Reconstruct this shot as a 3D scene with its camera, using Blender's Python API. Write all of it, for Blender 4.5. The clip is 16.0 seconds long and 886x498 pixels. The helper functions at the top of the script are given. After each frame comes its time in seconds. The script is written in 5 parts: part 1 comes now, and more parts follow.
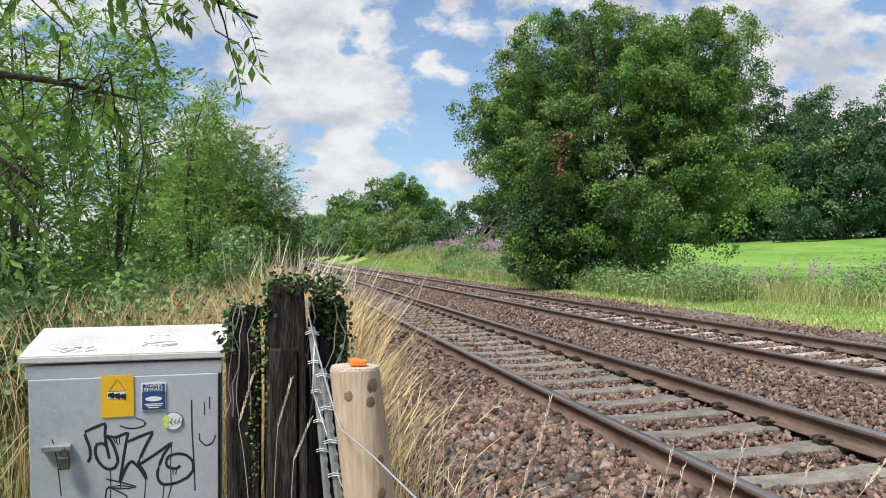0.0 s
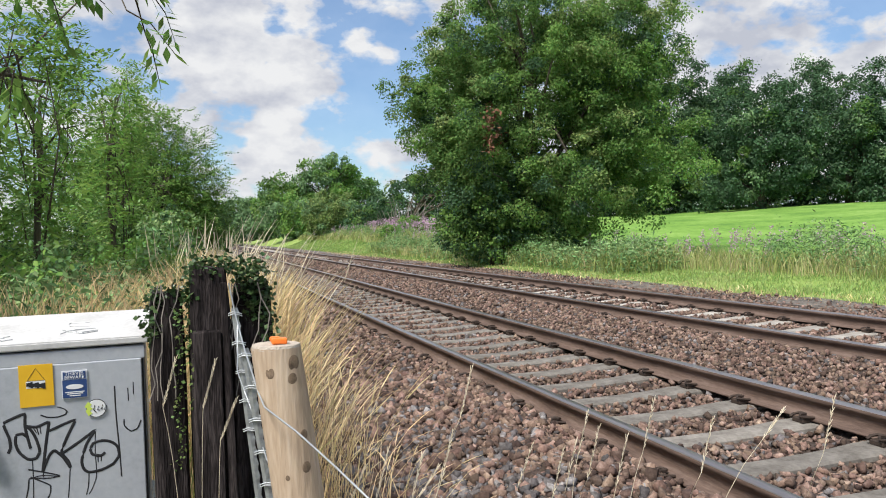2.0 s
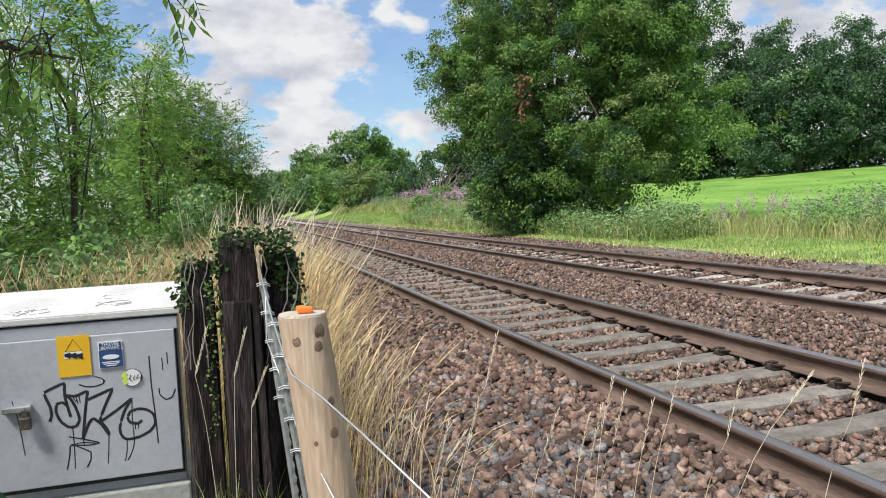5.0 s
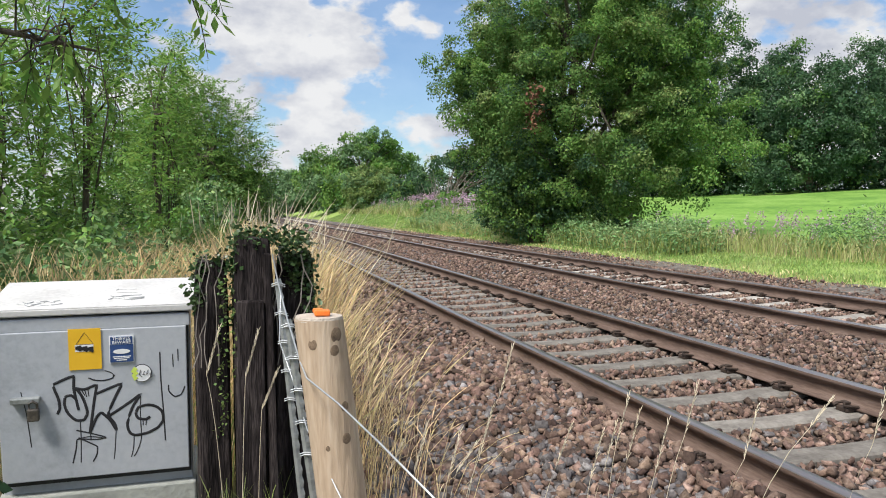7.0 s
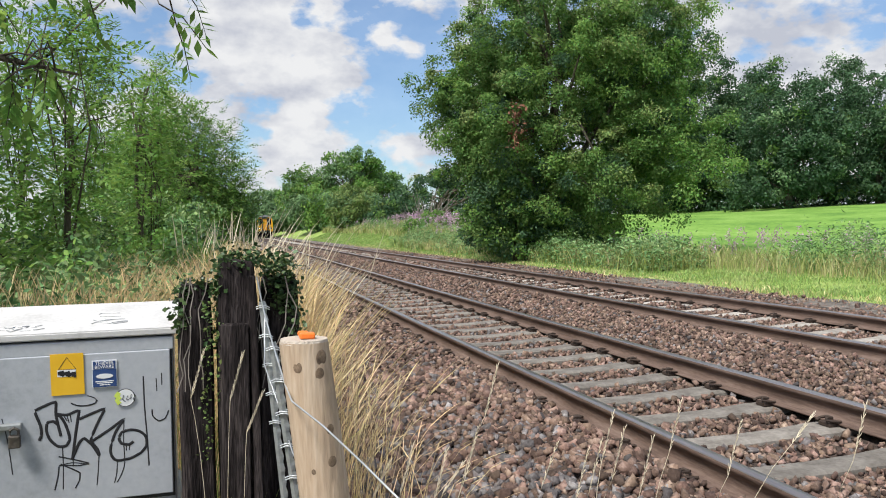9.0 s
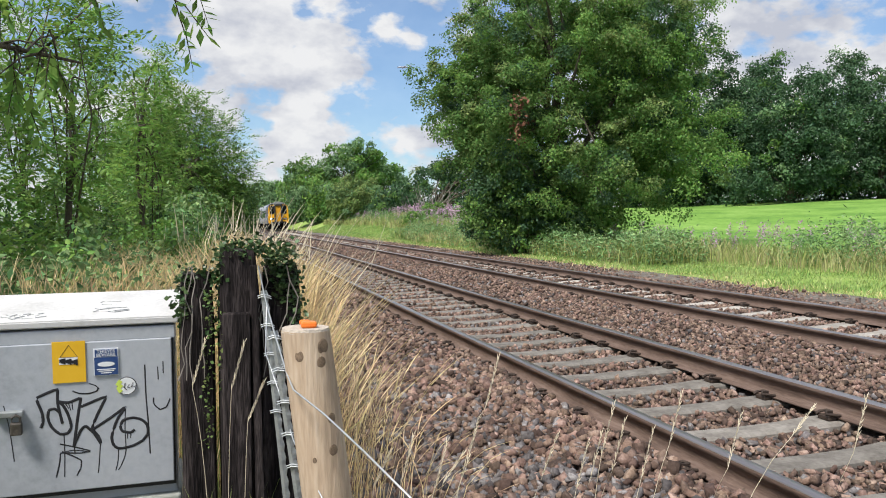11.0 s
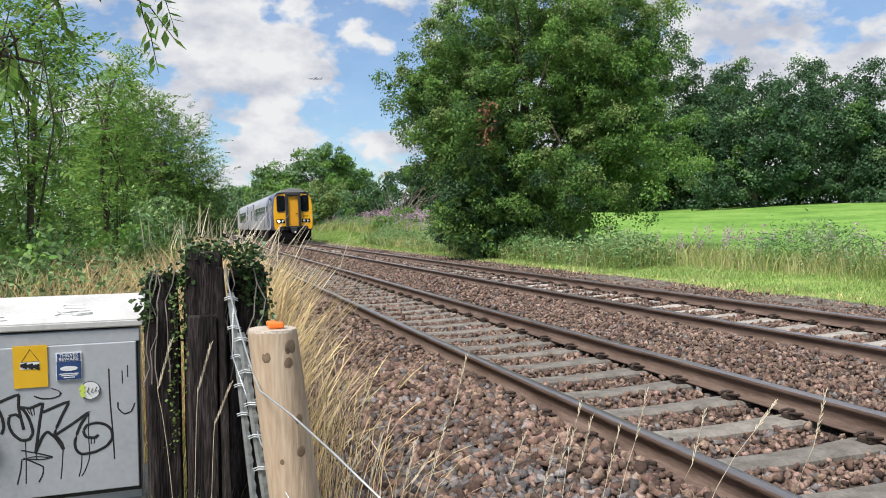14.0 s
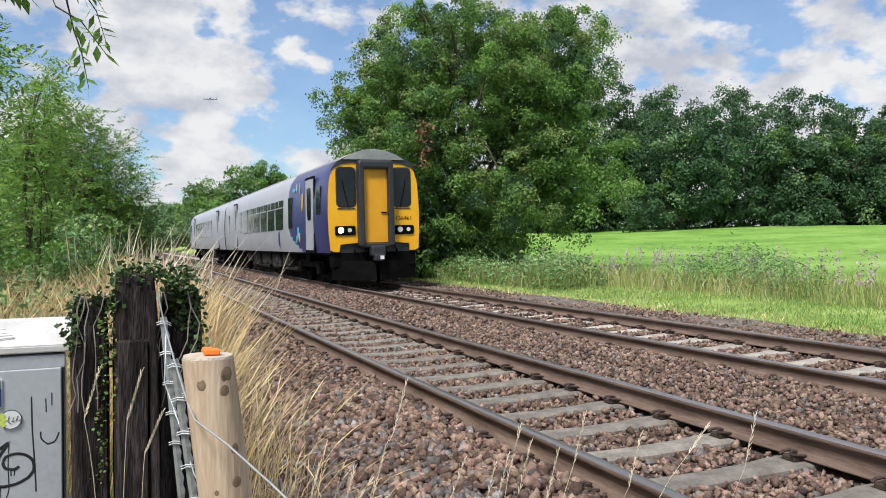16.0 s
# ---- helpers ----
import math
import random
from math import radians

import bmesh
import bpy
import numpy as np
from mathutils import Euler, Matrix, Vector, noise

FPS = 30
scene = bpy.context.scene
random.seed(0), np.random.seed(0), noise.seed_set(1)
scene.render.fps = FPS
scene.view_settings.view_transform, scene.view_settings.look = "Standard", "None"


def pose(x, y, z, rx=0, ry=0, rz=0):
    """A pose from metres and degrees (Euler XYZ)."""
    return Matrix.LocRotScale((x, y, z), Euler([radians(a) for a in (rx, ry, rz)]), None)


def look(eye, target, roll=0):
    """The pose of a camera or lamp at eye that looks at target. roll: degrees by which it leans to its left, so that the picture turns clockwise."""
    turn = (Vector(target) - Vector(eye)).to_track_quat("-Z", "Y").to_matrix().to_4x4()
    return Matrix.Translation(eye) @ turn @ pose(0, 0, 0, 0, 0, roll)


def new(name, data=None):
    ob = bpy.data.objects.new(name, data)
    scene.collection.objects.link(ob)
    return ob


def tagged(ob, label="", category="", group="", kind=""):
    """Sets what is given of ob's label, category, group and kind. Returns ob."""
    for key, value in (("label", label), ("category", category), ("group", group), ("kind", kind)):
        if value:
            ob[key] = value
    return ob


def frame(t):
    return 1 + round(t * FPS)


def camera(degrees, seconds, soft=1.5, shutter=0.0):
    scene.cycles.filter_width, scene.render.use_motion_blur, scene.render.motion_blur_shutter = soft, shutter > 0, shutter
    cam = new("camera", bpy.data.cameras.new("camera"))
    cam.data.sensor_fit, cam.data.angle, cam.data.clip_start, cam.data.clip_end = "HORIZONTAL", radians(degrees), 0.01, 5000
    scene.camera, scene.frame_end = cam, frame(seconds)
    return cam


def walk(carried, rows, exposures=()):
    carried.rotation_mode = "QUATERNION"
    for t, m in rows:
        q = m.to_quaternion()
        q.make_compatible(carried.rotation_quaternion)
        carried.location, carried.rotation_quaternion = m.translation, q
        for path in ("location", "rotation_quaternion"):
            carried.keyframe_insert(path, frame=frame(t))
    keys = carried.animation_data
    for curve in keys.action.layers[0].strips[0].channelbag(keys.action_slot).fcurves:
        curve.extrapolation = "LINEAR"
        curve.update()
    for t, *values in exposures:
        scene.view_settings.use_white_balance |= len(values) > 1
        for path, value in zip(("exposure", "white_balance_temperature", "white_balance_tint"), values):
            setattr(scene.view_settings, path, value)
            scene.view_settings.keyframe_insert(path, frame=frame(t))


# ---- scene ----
cam = camera(58.9, 16.0, 1.0)
PATH = [
    (0, (-0.021, 0.053, 1.504), (0.43, 2.001, 1.525), 0.7),
    (0.5, (-0.013, 0.058, 1.496), (0.451, 2.003, 1.472), 0.2),
    (1, (-0.01, 0.042, 1.478), (0.527, 1.968, 1.437), 0.2),
    (1.5, (0.003, -0.002, 1.479), (0.603, 1.906, 1.449), -0.1),
    (2, (0.011, 0.001, 1.496), (0.62, 1.905, 1.463), -1.0),
    (2.5, (0.021, -0.004, 1.508), (0.606, 1.908, 1.466), -1.9),
    (3, (0.03, -0.009, 1.506), (0.582, 1.913, 1.455), -2.3),
    (3.5, (0.027, -0.003, 1.518), (0.556, 1.925, 1.454), -2.0),
    (4, (0.025, -0.023, 1.503), (0.555, 1.904, 1.428), -2.0),
    (4.5, (0.026, -0.025, 1.5), (0.558, 1.9, 1.409), -1.9),
    (5, (0.032, -0.013, 1.491), (0.559, 1.914, 1.384), -1.9),
    (7.3, (0.0, 0.019, 1.497), (0.522, 1.948, 1.407), 0.7),
    (7.5, (0.004, 0.015, 1.501), (0.535, 1.942, 1.417), 0.8),
    (8, (0.004, 0.015, 1.5), (0.555, 1.936, 1.436), 0.7),
    (8.5, (0.012, -0.01, 1.504), (0.569, 1.91, 1.453), 0.3),
    (9, (-0.002, 0.006, 1.503), (0.552, 1.927, 1.457), -0.1),
    (11.5, (-0.005, 0.009, 1.491), (0.55, 1.929, 1.424), 0.4),
    (12, (-0.002, 0.013, 1.483), (0.567, 1.93, 1.423), 0.4),
    (12.5, (-0.003, 0.002, 1.489), (0.582, 1.914, 1.434), 0.3),
    (13, (-0.006, 0.005, 1.489), (0.595, 1.912, 1.439), 0.2),
    (13.5, (-0.003, -0.003, 1.487), (0.613, 1.9, 1.437), 0.1),
    (14, (-0.002, -0.001, 1.485), (0.624, 1.897, 1.433), 0.1),
    (14.5, (-0.002, 0.004, 1.482), (0.635, 1.899, 1.43), 0.2),
    (15, (-0.004, -0.001, 1.485), (0.648, 1.889, 1.441), 0.2),
    (15.5, (-0.012, 0.006, 1.492), (0.686, 1.88, 1.464), 0.4),
    (16, (-0.013, 0.008, 1.498), (0.766, 1.849, 1.497), 0.5),
]
walk(cam, [(t, look(eye, target, roll)) for t, eye, target, roll in PATH])

# ---------- world, sun, exposure ----------
world = bpy.data.worlds.new("sky")
scene.world = world
world.use_nodes = True
wn, wl = world.node_tree.nodes, world.node_tree.links
wn.clear()


def sky_node(kind, **kw):
    n = wn.new(kind)
    for k, v in kw.items():
        n.inputs[k].default_value = v
    return n


SUN_EL, SUN_AZ = 55.0, 232.0   # degrees; azimuth counted from +y towards +x
nish = wn.new("ShaderNodeTexSky")
nish.sky_type = "NISHITA"
nish.sun_disc = False
nish.sun_elevation, nish.sun_rotation = radians(SUN_EL), radians(SUN_AZ)
nish.air_density, nish.dust_density, nish.ozone_density = 1.1, 0.6, 2.0
tc = wn.new("ShaderNodeTexCoord")


def wmath(op, a, b=None, c=None):
    n = wn.new("ShaderNodeMath")
    n.operation = op
    for i, v in enumerate((a, b, c)):
        if v is None:
            continue
        if isinstance(v, (int, float)):
            n.inputs[i].default_value = v
        else:
            wl.new(v, n.inputs[i])
    return n.outputs[0]


comb = wn.new("ShaderNodeVectorMath")
comb.operation = "MULTIPLY"
comb.inputs[1].default_value = (1.0, 1.0, 1.7)
wl.new(tc.outputs["Generated"], comb.inputs[0])
big = sky_node("ShaderNodeTexNoise", Scale=19.0, Detail=9.0, Roughness=0.53, Distortion=0.0)
wl.new(comb.outputs[0], big.inputs["Vector"])
shade = sky_node("ShaderNodeTexNoise", Scale=12.0, Detail=8.0, Roughness=0.55, Distortion=0.0)
wl.new(comb.outputs[0], shade.inputs["Vector"])
# banks of cumulus and the blue between them: azimuth, height and half-width in degrees, weight
BANKS = [(-4.3, 11.6, 3.1, -0.5), (3, 10, 1.4, -0.4), (3.2, 8, 1.2, -0.35), (7.9, 14.7, 2.5, -0.3), (10.3, 14.1, 1.4, -0.25), (13.2, 15.1, 1.7, -0.3), (10.5, 9.4, 3.3, -0.45), (13.6, 11, 2.9, -0.5), (2.8, 6.5, 1.7, -0.3), (10.7, 6.2, 1.7, -0.3), (46, 15.1, 2.9, -0.4), (42.1, 16.6, 5, -0.3), (-1, 12.8, 5.4, 0.4), (4.4, 14.2, 4.1, 0.3), (5.1, 9.2, 2.1, 0.5), (7.9, 11.9, 2.6, 0.6), (13, 13.4, 1.5, 0.55), (11.1, 9.1, 1.1, 0.4), (6.9, 6.8, 2.3, 0.55), (12.4, 6.4, 1.7, 0.5), (4.7, 5.3, 2.1, 0.4), (40.1, 12.4, 10.7, 0.35)]
field = wmath("MULTIPLY_ADD", big.outputs[0], 2.5, -1.06)
for az, el, half, weight in BANKS:
    to = wn.new("ShaderNodeVectorMath")
    to.operation = "DOT_PRODUCT"
    az, el = radians(az), radians(el)
    to.inputs[1].default_value = (math.sin(az) * math.cos(el), math.cos(az) * math.cos(el), math.sin(el))
    wl.new(tc.outputs["Generated"], to.inputs[0])
    near = wn.new("ShaderNodeMapRange")
    near.interpolation_type = "SMOOTHSTEP"
    near.inputs["From Min"].default_value, near.inputs["From Max"].default_value = math.cos(radians(half * 1.5)), 1.0
    near.inputs["To Min"].default_value, near.inputs["To Max"].default_value = 0.0, weight
    wl.new(to.outputs["Value"], near.inputs[0])
    field = wmath("ADD", field, near.outputs[0])
mask = wn.new("ShaderNodeValToRGB")
mask.color_ramp.elements[0].position, mask.color_ramp.elements[1].position = 0.0, 0.34
mask.color_ramp.elements[0].color = (0.14, 0.14, 0.14, 1)
wl.new(field, mask.inputs[0])
tone = wn.new("ShaderNodeValToRGB")
tone.color_ramp.elements[0].position, tone.color_ramp.elements[1].position = 0.36, 0.58
tone.color_ramp.elements[0].color = (0.39, 0.41, 0.47, 1)
tone.color_ramp.elements[1].color = (0.62, 0.625, 0.635, 1)
wl.new(shade.outputs[0], tone.inputs[0])
skymul = wn.new("ShaderNodeVectorMath")
skymul.operation = "MULTIPLY"
skymul.inputs[1].default_value = (0.072, 0.088, 0.104)
wl.new(nish.outputs[0], skymul.inputs[0])
mixs = wn.new("ShaderNodeMix")
mixs.data_type = "RGBA"
wl.new(mask.outputs[0], mixs.inputs[0])
wl.new(skymul.outputs[0], mixs.inputs[6])
wl.new(tone.outputs[0], mixs.inputs[7])
bg = sky_node("ShaderNodeBackground", Strength=1.0)
wl.new(mixs.outputs[2], bg.inputs[0])
wout = wn.new("ShaderNodeOutputWorld")
wl.new(bg.outputs[0], wout.inputs[0])

sun = new("sun", bpy.data.lights.new("sun", "SUN"))
sun.data.energy, sun.data.angle, sun.data.color = 3.9, radians(14), (1.0, 0.965, 0.91)
sdir = Vector((math.sin(radians(SUN_AZ)) * math.cos(radians(SUN_EL)), math.cos(radians(SUN_AZ)) * math.cos(radians(SUN_EL)), math.sin(radians(SUN_EL))))
sun.matrix_world = look(sdir * 50, (0, 0, 0))
scene.view_settings.exposure = 0.47


# ---------- materials ----------
def material(name, colours, scale=8.0, rough=0.8, metal=0.0, bump=0.3, fine=6.0, stops=None, rand=0.0, island=0.0, trans=0.0, spec=0.4, stretch=None, detail=5.0, hue=0.0, dist=0.0):
    """Noise-mottled surface: colours spread over a ramp, finer bump; rand/island vary the value from piece to piece."""
    m = bpy.data.materials.new(name)
    m.use_nodes = True
    n, l = m.node_tree.nodes, m.node_tree.links
    b = n["Principled BSDF"]
    b.inputs["Roughness"].default_value, b.inputs["Metallic"].default_value = rough, metal
    b.inputs["Specular IOR Level"].default_value = spec
    co = n.new("ShaderNodeTexCoord")
    mp = n.new("ShaderNodeMapping")
    mp.inputs["Scale"].default_value = stretch or (1, 1, 1)
    l.new(co.outputs["Object"], mp.inputs[0])
    t1 = n.new("ShaderNodeTexNoise")
    t1.inputs["Scale"].default_value, t1.inputs["Detail"].default_value, t1.inputs["Distortion"].default_value = scale, detail, dist
    l.new(mp.outputs[0], t1.inputs["Vector"])
    t2 = n.new("ShaderNodeTexNoise")
    t2.inputs["Scale"].default_value, t2.inputs["Detail"].default_value = scale * fine, 4.0
    l.new(mp.outputs[0], t2.inputs["Vector"])
    mixf = n.new("ShaderNodeMath")
    mixf.operation = "MULTIPLY_ADD"
    mixf.inputs[1].default_value = 0.62
    l.new(t1.outputs[0], mixf.inputs[0])
    m2 = n.new("ShaderNodeMath")
    m2.operation = "MULTIPLY"
    m2.inputs[1].default_value = 0.38
    l.new(t2.outputs[0], m2.inputs[0])
    l.new(m2.outputs[0], mixf.inputs[2])
    ramp = n.new("ShaderNodeValToRGB")
    els = ramp.color_ramp.elements
    k = len(colours)
    while len(els) < k:
        els.new(0.5)
    for i, c in enumerate(colours):
        els[i].position = stops[i] if stops else 0.36 + 0.28 * i / max(1, k - 1)
        els[i].color = (*c, 1)
    l.new(mixf.outputs[0], ramp.inputs[0])
    out = ramp.outputs[0]
    if rand or island:
        src = n.new("ShaderNodeObjectInfo").outputs["Random"] if rand else n.new("ShaderNodeNewGeometry").outputs["Random Per Island"]
        amt = rand or island
        hsv = n.new("ShaderNodeHueSaturation")
        mr = n.new("ShaderNodeMapRange")
        mr.inputs["To Min"].default_value, mr.inputs["To Max"].default_value = 1 - amt, 1 + amt
        l.new(src, mr.inputs[0])
        l.new(mr.outputs[0], hsv.inputs["Value"])
        if hue:
            mh = n.new("ShaderNodeMath")
            mh.operation = "FRACT"
            mm = n.new("ShaderNodeMath")
            mm.operation = "MULTIPLY"
            mm.inputs[1].default_value = 7.31
            l.new(src, mm.inputs[0])
            l.new(mm.outputs[0], mh.inputs[0])
            mr2 = n.new("ShaderNodeMapRange")
            mr2.inputs["To Min"].default_value, mr2.inputs["To Max"].default_value = 0.5 - hue, 0.5 + hue
            l.new(mh.outputs[0], mr2.inputs[0])
            l.new(mr2.outputs[0], hsv.inputs["Hue"])
        l.new(out, hsv.inputs["Color"])
        out = hsv.outputs[0]
    l.new(out, b.inputs["Base Color"])
    if bump:
        bp = n.new("ShaderNodeBump")
        bp.inputs["Strength"].default_value, bp.inputs["Distance"].default_value = bump, 0.01
        l.new(t2.outputs[0], bp.inputs["Height"])
        l.new(bp.outputs[0], b.inputs["Normal"])
    if trans:
        tr = n.new("ShaderNodeBsdfTranslucent")
        l.new(out, tr.inputs[0])
        mx = n.new("ShaderNodeMixShader")
        mx.inputs[0].default_value = trans
        l.new(b.outputs[0], mx.inputs[1])
        l.new(tr.outputs[0], mx.inputs[2])
        l.new(mx.outputs[0], n["Material Output"].inputs[0])
    return m


def glow(name, colour, strength):
    m = bpy.data.materials.new(name)
    m.use_nodes = True
    b = m.node_tree.nodes["Principled BSDF"]
    b.inputs["Base Color"].default_value = (*colour, 1)
    b.inputs["Emission Color"].default_value = (*colour, 1)
    b.inputs["Emission Strength"].default_value = strength
    return m


M = {
    "soil": material("soil", [(.06, .05, .03), (.12, .10, .05), (.10, .12, .04)], 1.5, .95),
    # brown bed, darkened in colour to stand for shadow in the stone gaps
    "bed": material("ballast_bed_gap_shade", [(.026, .019, .015), (.055, .039, .031), (.085, .06, .049)], 22, .95, bump=.9, fine=3),
    "verge": material("verge_soil", [(.15, .24, .045), (.24, .34, .07), (.33, .37, .13)], .8, .95),
    "cess": material("cess_gravel", [(.06, .052, .046), (.13, .115, .10), (.26, .235, .19)], 9, .95, bump=.8),
    "field": material("field_grass", [(.08, .19, .024), (.155, .30, .042), (.235, .37, .085)], .35, .95, fine=11, bump=.9, stretch=(1, .6, 1)),
    "rail": material("rail_rust", [(.085, .055, .042), (.135, .09, .07), (.185, .13, .105)], 14, .75, .0, .35, stretch=(1, .15, 1)),
    "railtop": material("rail_polished", [(.42, .375, .36), (.58, .53, .51)], 5, .36, 1.0, .05, stretch=(1, .05, 1)),
    "concrete": material("sleeper_concrete", [(.115, .102, .088), (.18, .163, .142), (.245, .225, .198)], 6, .9, bump=.4, rand=.16),
    "concrete2": material("pale_concrete", [(.24, .215, .185), (.34, .31, .275), (.43, .40, .36)], 6, .9, bump=.4, rand=.2),
    "clip": material("clip_steel", [(.045, .032, .026), (.08, .058, .046)], 30, .7, .4),
    "stone": material("ballast_stone", [(.085, .052, .039), (.16, .104, .079), (.28, .20, .16)], 9, .92, bump=.6, island=.65, hue=.014),
    "stone_grey": material("ballast_stone_grey", [(.062, .053, .053), (.125, .112, .11), (.26, .245, .24)], 9, .9, bump=.4, island=.5, hue=.015),
    "cab": material("cabinet_paint", [(.33, .35, .38), (.40, .42, .455), (.44, .46, .49)], 3, .45, bump=.06, fine=20),
    "cabtop": material("cabinet_lid_paint", [(.46, .45, .44), (.56, .55, .54), (.60, .59, .58)], 6, .5, bump=.1, fine=12),
    "cabgap": material("cabinet_gap", [(.03, .03, .03), (.05, .05, .05)], 20, .9),
    "plinth": material("cabinet_plinth", [(.30, .31, .28), (.45, .46, .42)], 8, .8),
    "yellowst": material("yellow_sticker", [(.74, .42, .02), (.80, .48, .03)], 6, .5, bump=.03),
    "bluest": material("blue_sticker", [(.02, .05, .16), (.03, .07, .20)], 9, .5, bump=.03),
    "whitest": material("white_sticker", [(.72, .73, .74), (.82, .82, .82)], 14, .5, bump=.03),
    "limest": material("lime_sticker", [(.55, .68, .10), (.65, .78, .15)], 14, .5, bump=.03),
    "ink": material("spray_ink", [(.012, .012, .015), (.03, .03, .035)], 30, .5, bump=.0),
    "steel": material("galvanised_steel", [(0.265, 0.281, 0.281), (0.359, 0.374, 0.374), (0.429, 0.445, 0.445)], 18, .45, .55, .15),
    "wire": material("wire_steel", [(.50, .52, .53), (.62, .64, .65)], 30, .4, .7, .1),
    "brass": material("padlock_metal", [(.06, .055, .05), (.14, .12, .10)], 20, .5, .5),
    "oldwood": material("weathered_timber", [(.007, .006, .006), (.026, .021, .021), (.075, .062, .060)], 5, .95, bump=.9, stretch=(6, 6, .7), spec=.1),
    "newwood": material("new_timber", [(.30, .215, .145), (.47, .35, .245), (.60, .48, .36)], 5, .75, bump=.3, stretch=(4, 4, .45), stops=(.3, .5, .68)),
    "endgrain": material("end_grain", [(.42, .35, .28), (.58, .51, .43)], 30, .85, bump=.6),
    "knot": material("wood_knot", [(.12, .08, .052), (.27, .19, .125)], 60, .8),
    "orange": material("orange_plastic", [(.80, .16, .02), (.90, .24, .04)], 20, .4, bump=.05),
    "bark": material("bark", [(.04, .032, .025), (.09, .075, .055), (.13, .11, .085)], 6, .95, bump=.9, stretch=(3, 3, .6)),
    "bark_pale": material("dead_twig", [(.16, .14, .12), (.28, .25, .22)], 6, .95, bump=.5),
    "leaf": material("leaf_green", [(0.088, 0.173, 0.042), (0.124, 0.230, 0.058), (0.159, 0.275, 0.077)], .6, .55, bump=0, island=.32, hue=.025, trans=.38, spec=.2),
    "ash_leaf": material("ash_leaflet", [(.13, .25, .05), (.18, .32, .07), (.24, .38, .09)], 3, .5, bump=0, island=.3, hue=.02, trans=.55, spec=.3),
    "leaf_dark": material("leaf_dark", [(0.042, 0.096, 0.046), (0.062, 0.127, 0.057), (0.080, 0.154, 0.070)], .6, .5, bump=0, island=.32, hue=.02, trans=.3, spec=.2),
    "leaf_light": material("leaf_light", [(0.141, 0.262, 0.056), (0.188, 0.333, 0.079), (0.236, 0.384, 0.113)], .9, .55, bump=0, island=.3, hue=.025, trans=.42, spec=.2),
    "leaf_olive": material("leaf_olive", [(0.141, 0.218, 0.064), (0.195, 0.275, 0.088), (0.247, 0.320, 0.120)], .9, .6, bump=0, island=.4, hue=.03, trans=.3, spec=.2),
    # far foliage: green lightened and blued to paint in the haze of distance
    "leaf_far_hazed": material("leaf_far_hazed", [(0.124, 0.218, 0.099), (0.165, 0.275, 0.125), (0.200, 0.314, 0.143)], .4, .7, bump=0, island=.3, hue=.02, trans=.3, spec=.2),
    "leaf_brown": material("leaf_dead", [(.12, .05, .03), (.20, .09, .05)], 2, .8, bump=0, island=.4),
    "ivy": material("ivy_leaf", [(.030, .066, .020), (.048, .092, .028), (.08, .13, .045)], 6, .4, bump=0, island=.5, hue=.03, trans=.12),
    "straw": material("dry_grass", [(.56, .41, .20), (.68, .53, .29), (.76, .63, .40)], 2, .8, bump=0, island=.35, hue=.02, trans=.3),
    "straw_pale": material("pale_seed_head", [(.66, .57, .42), (.76, .68, .52)], 20, .8, bump=0, island=.2, trans=.25),
    "grass": material("verge_grass", [(.19, .31, .075), (.28, .39, .12), (.42, .46, .20)], .7, .7, bump=0, island=.35, hue=.03, trans=.35),
    "grassmix": material("wild_grass", [(.18, .26, .06), (.33, .36, .13), (.52, .46, .25)], .8, .75, bump=0, island=.4, hue=.03, trans=.3),
    "weed": material("weed_leaf", [(0.134, 0.244, 0.091), (0.203, 0.329, 0.129), (0.281, 0.390, 0.183)], .9, .6, bump=0, island=.4, hue=.03, trans=.25, spec=.2),
    "pink": material("willowherb_flower", [(.42, .25, .38), (.54, .37, .48)], 5, .7, bump=0, island=.35, trans=.25),
    "t_white": material("train_silver", [(.34, .35, .39), (.41, .42, .46)], 1.2, .35, bump=.03, fine=14),
    "t_blue": material("train_blue", [(.026, .030, .125), (.038, .042, .17)], 1.5, .3, bump=.02),
    "t_navy": material("train_navy", [(.02, .025, .10), (.03, .035, .13)], 1.5, .3, bump=.02),
    "t_yellow": material("train_yellow", [(.74, .36, .01), (.82, .43, .015)], 2.5, .4, bump=.03, fine=12),
    "t_orange": material("door_yellow", [(.62, .28, .012), (.70, .34, .018)], 2.5, .45, bump=.03, fine=12),
    "t_grey": material("train_dark_grey", [(.018, .019, .023), (.032, .034, .04)], 3, .5, bump=.05),
    "t_roof": material("train_roof", [(.20, .205, .21), (.30, .31, .31)], 1.5, .6, bump=.1),
    # black of the train parts, deepened to paint in the shade beneath the cars
    "t_black": material("underframe_shade_black", [(.0015, .0015, .002), (.005, .0045, .004)], 6, .8, bump=.3, spec=.08),
    "t_grime": material("underframe_grime", [(.008, .007, .006), (.024, .022, .02), (.06, .055, .05)], 4, .8, bump=.3, spec=.2),
    "t_glass": material("train_glass", [(.006, .007, .009), (.012, .014, .016)], 2, .06, bump=0, spec=.35),
    "t_cyan": material("train_cyan_mark", [(.03, .40, .75), (.05, .48, .8)], 3, .4, bump=0),
    "t_amber": material("train_amber_mark", [(.75, .40, .05), (.8, .45, .08)], 3, .4, bump=0),
    "lamp": glow("headlamp_glow", (1.0, .93, .80), 6.0),
    "lamp_dim": material("marker_lens", [(.55, .55, .55), (.7, .7, .7)], 20, .15, bump=0),
    "plane": material("aircraft_skin", [(.30, .31, .34), (.36, .37, .40)], .2, .5, bump=0),
}


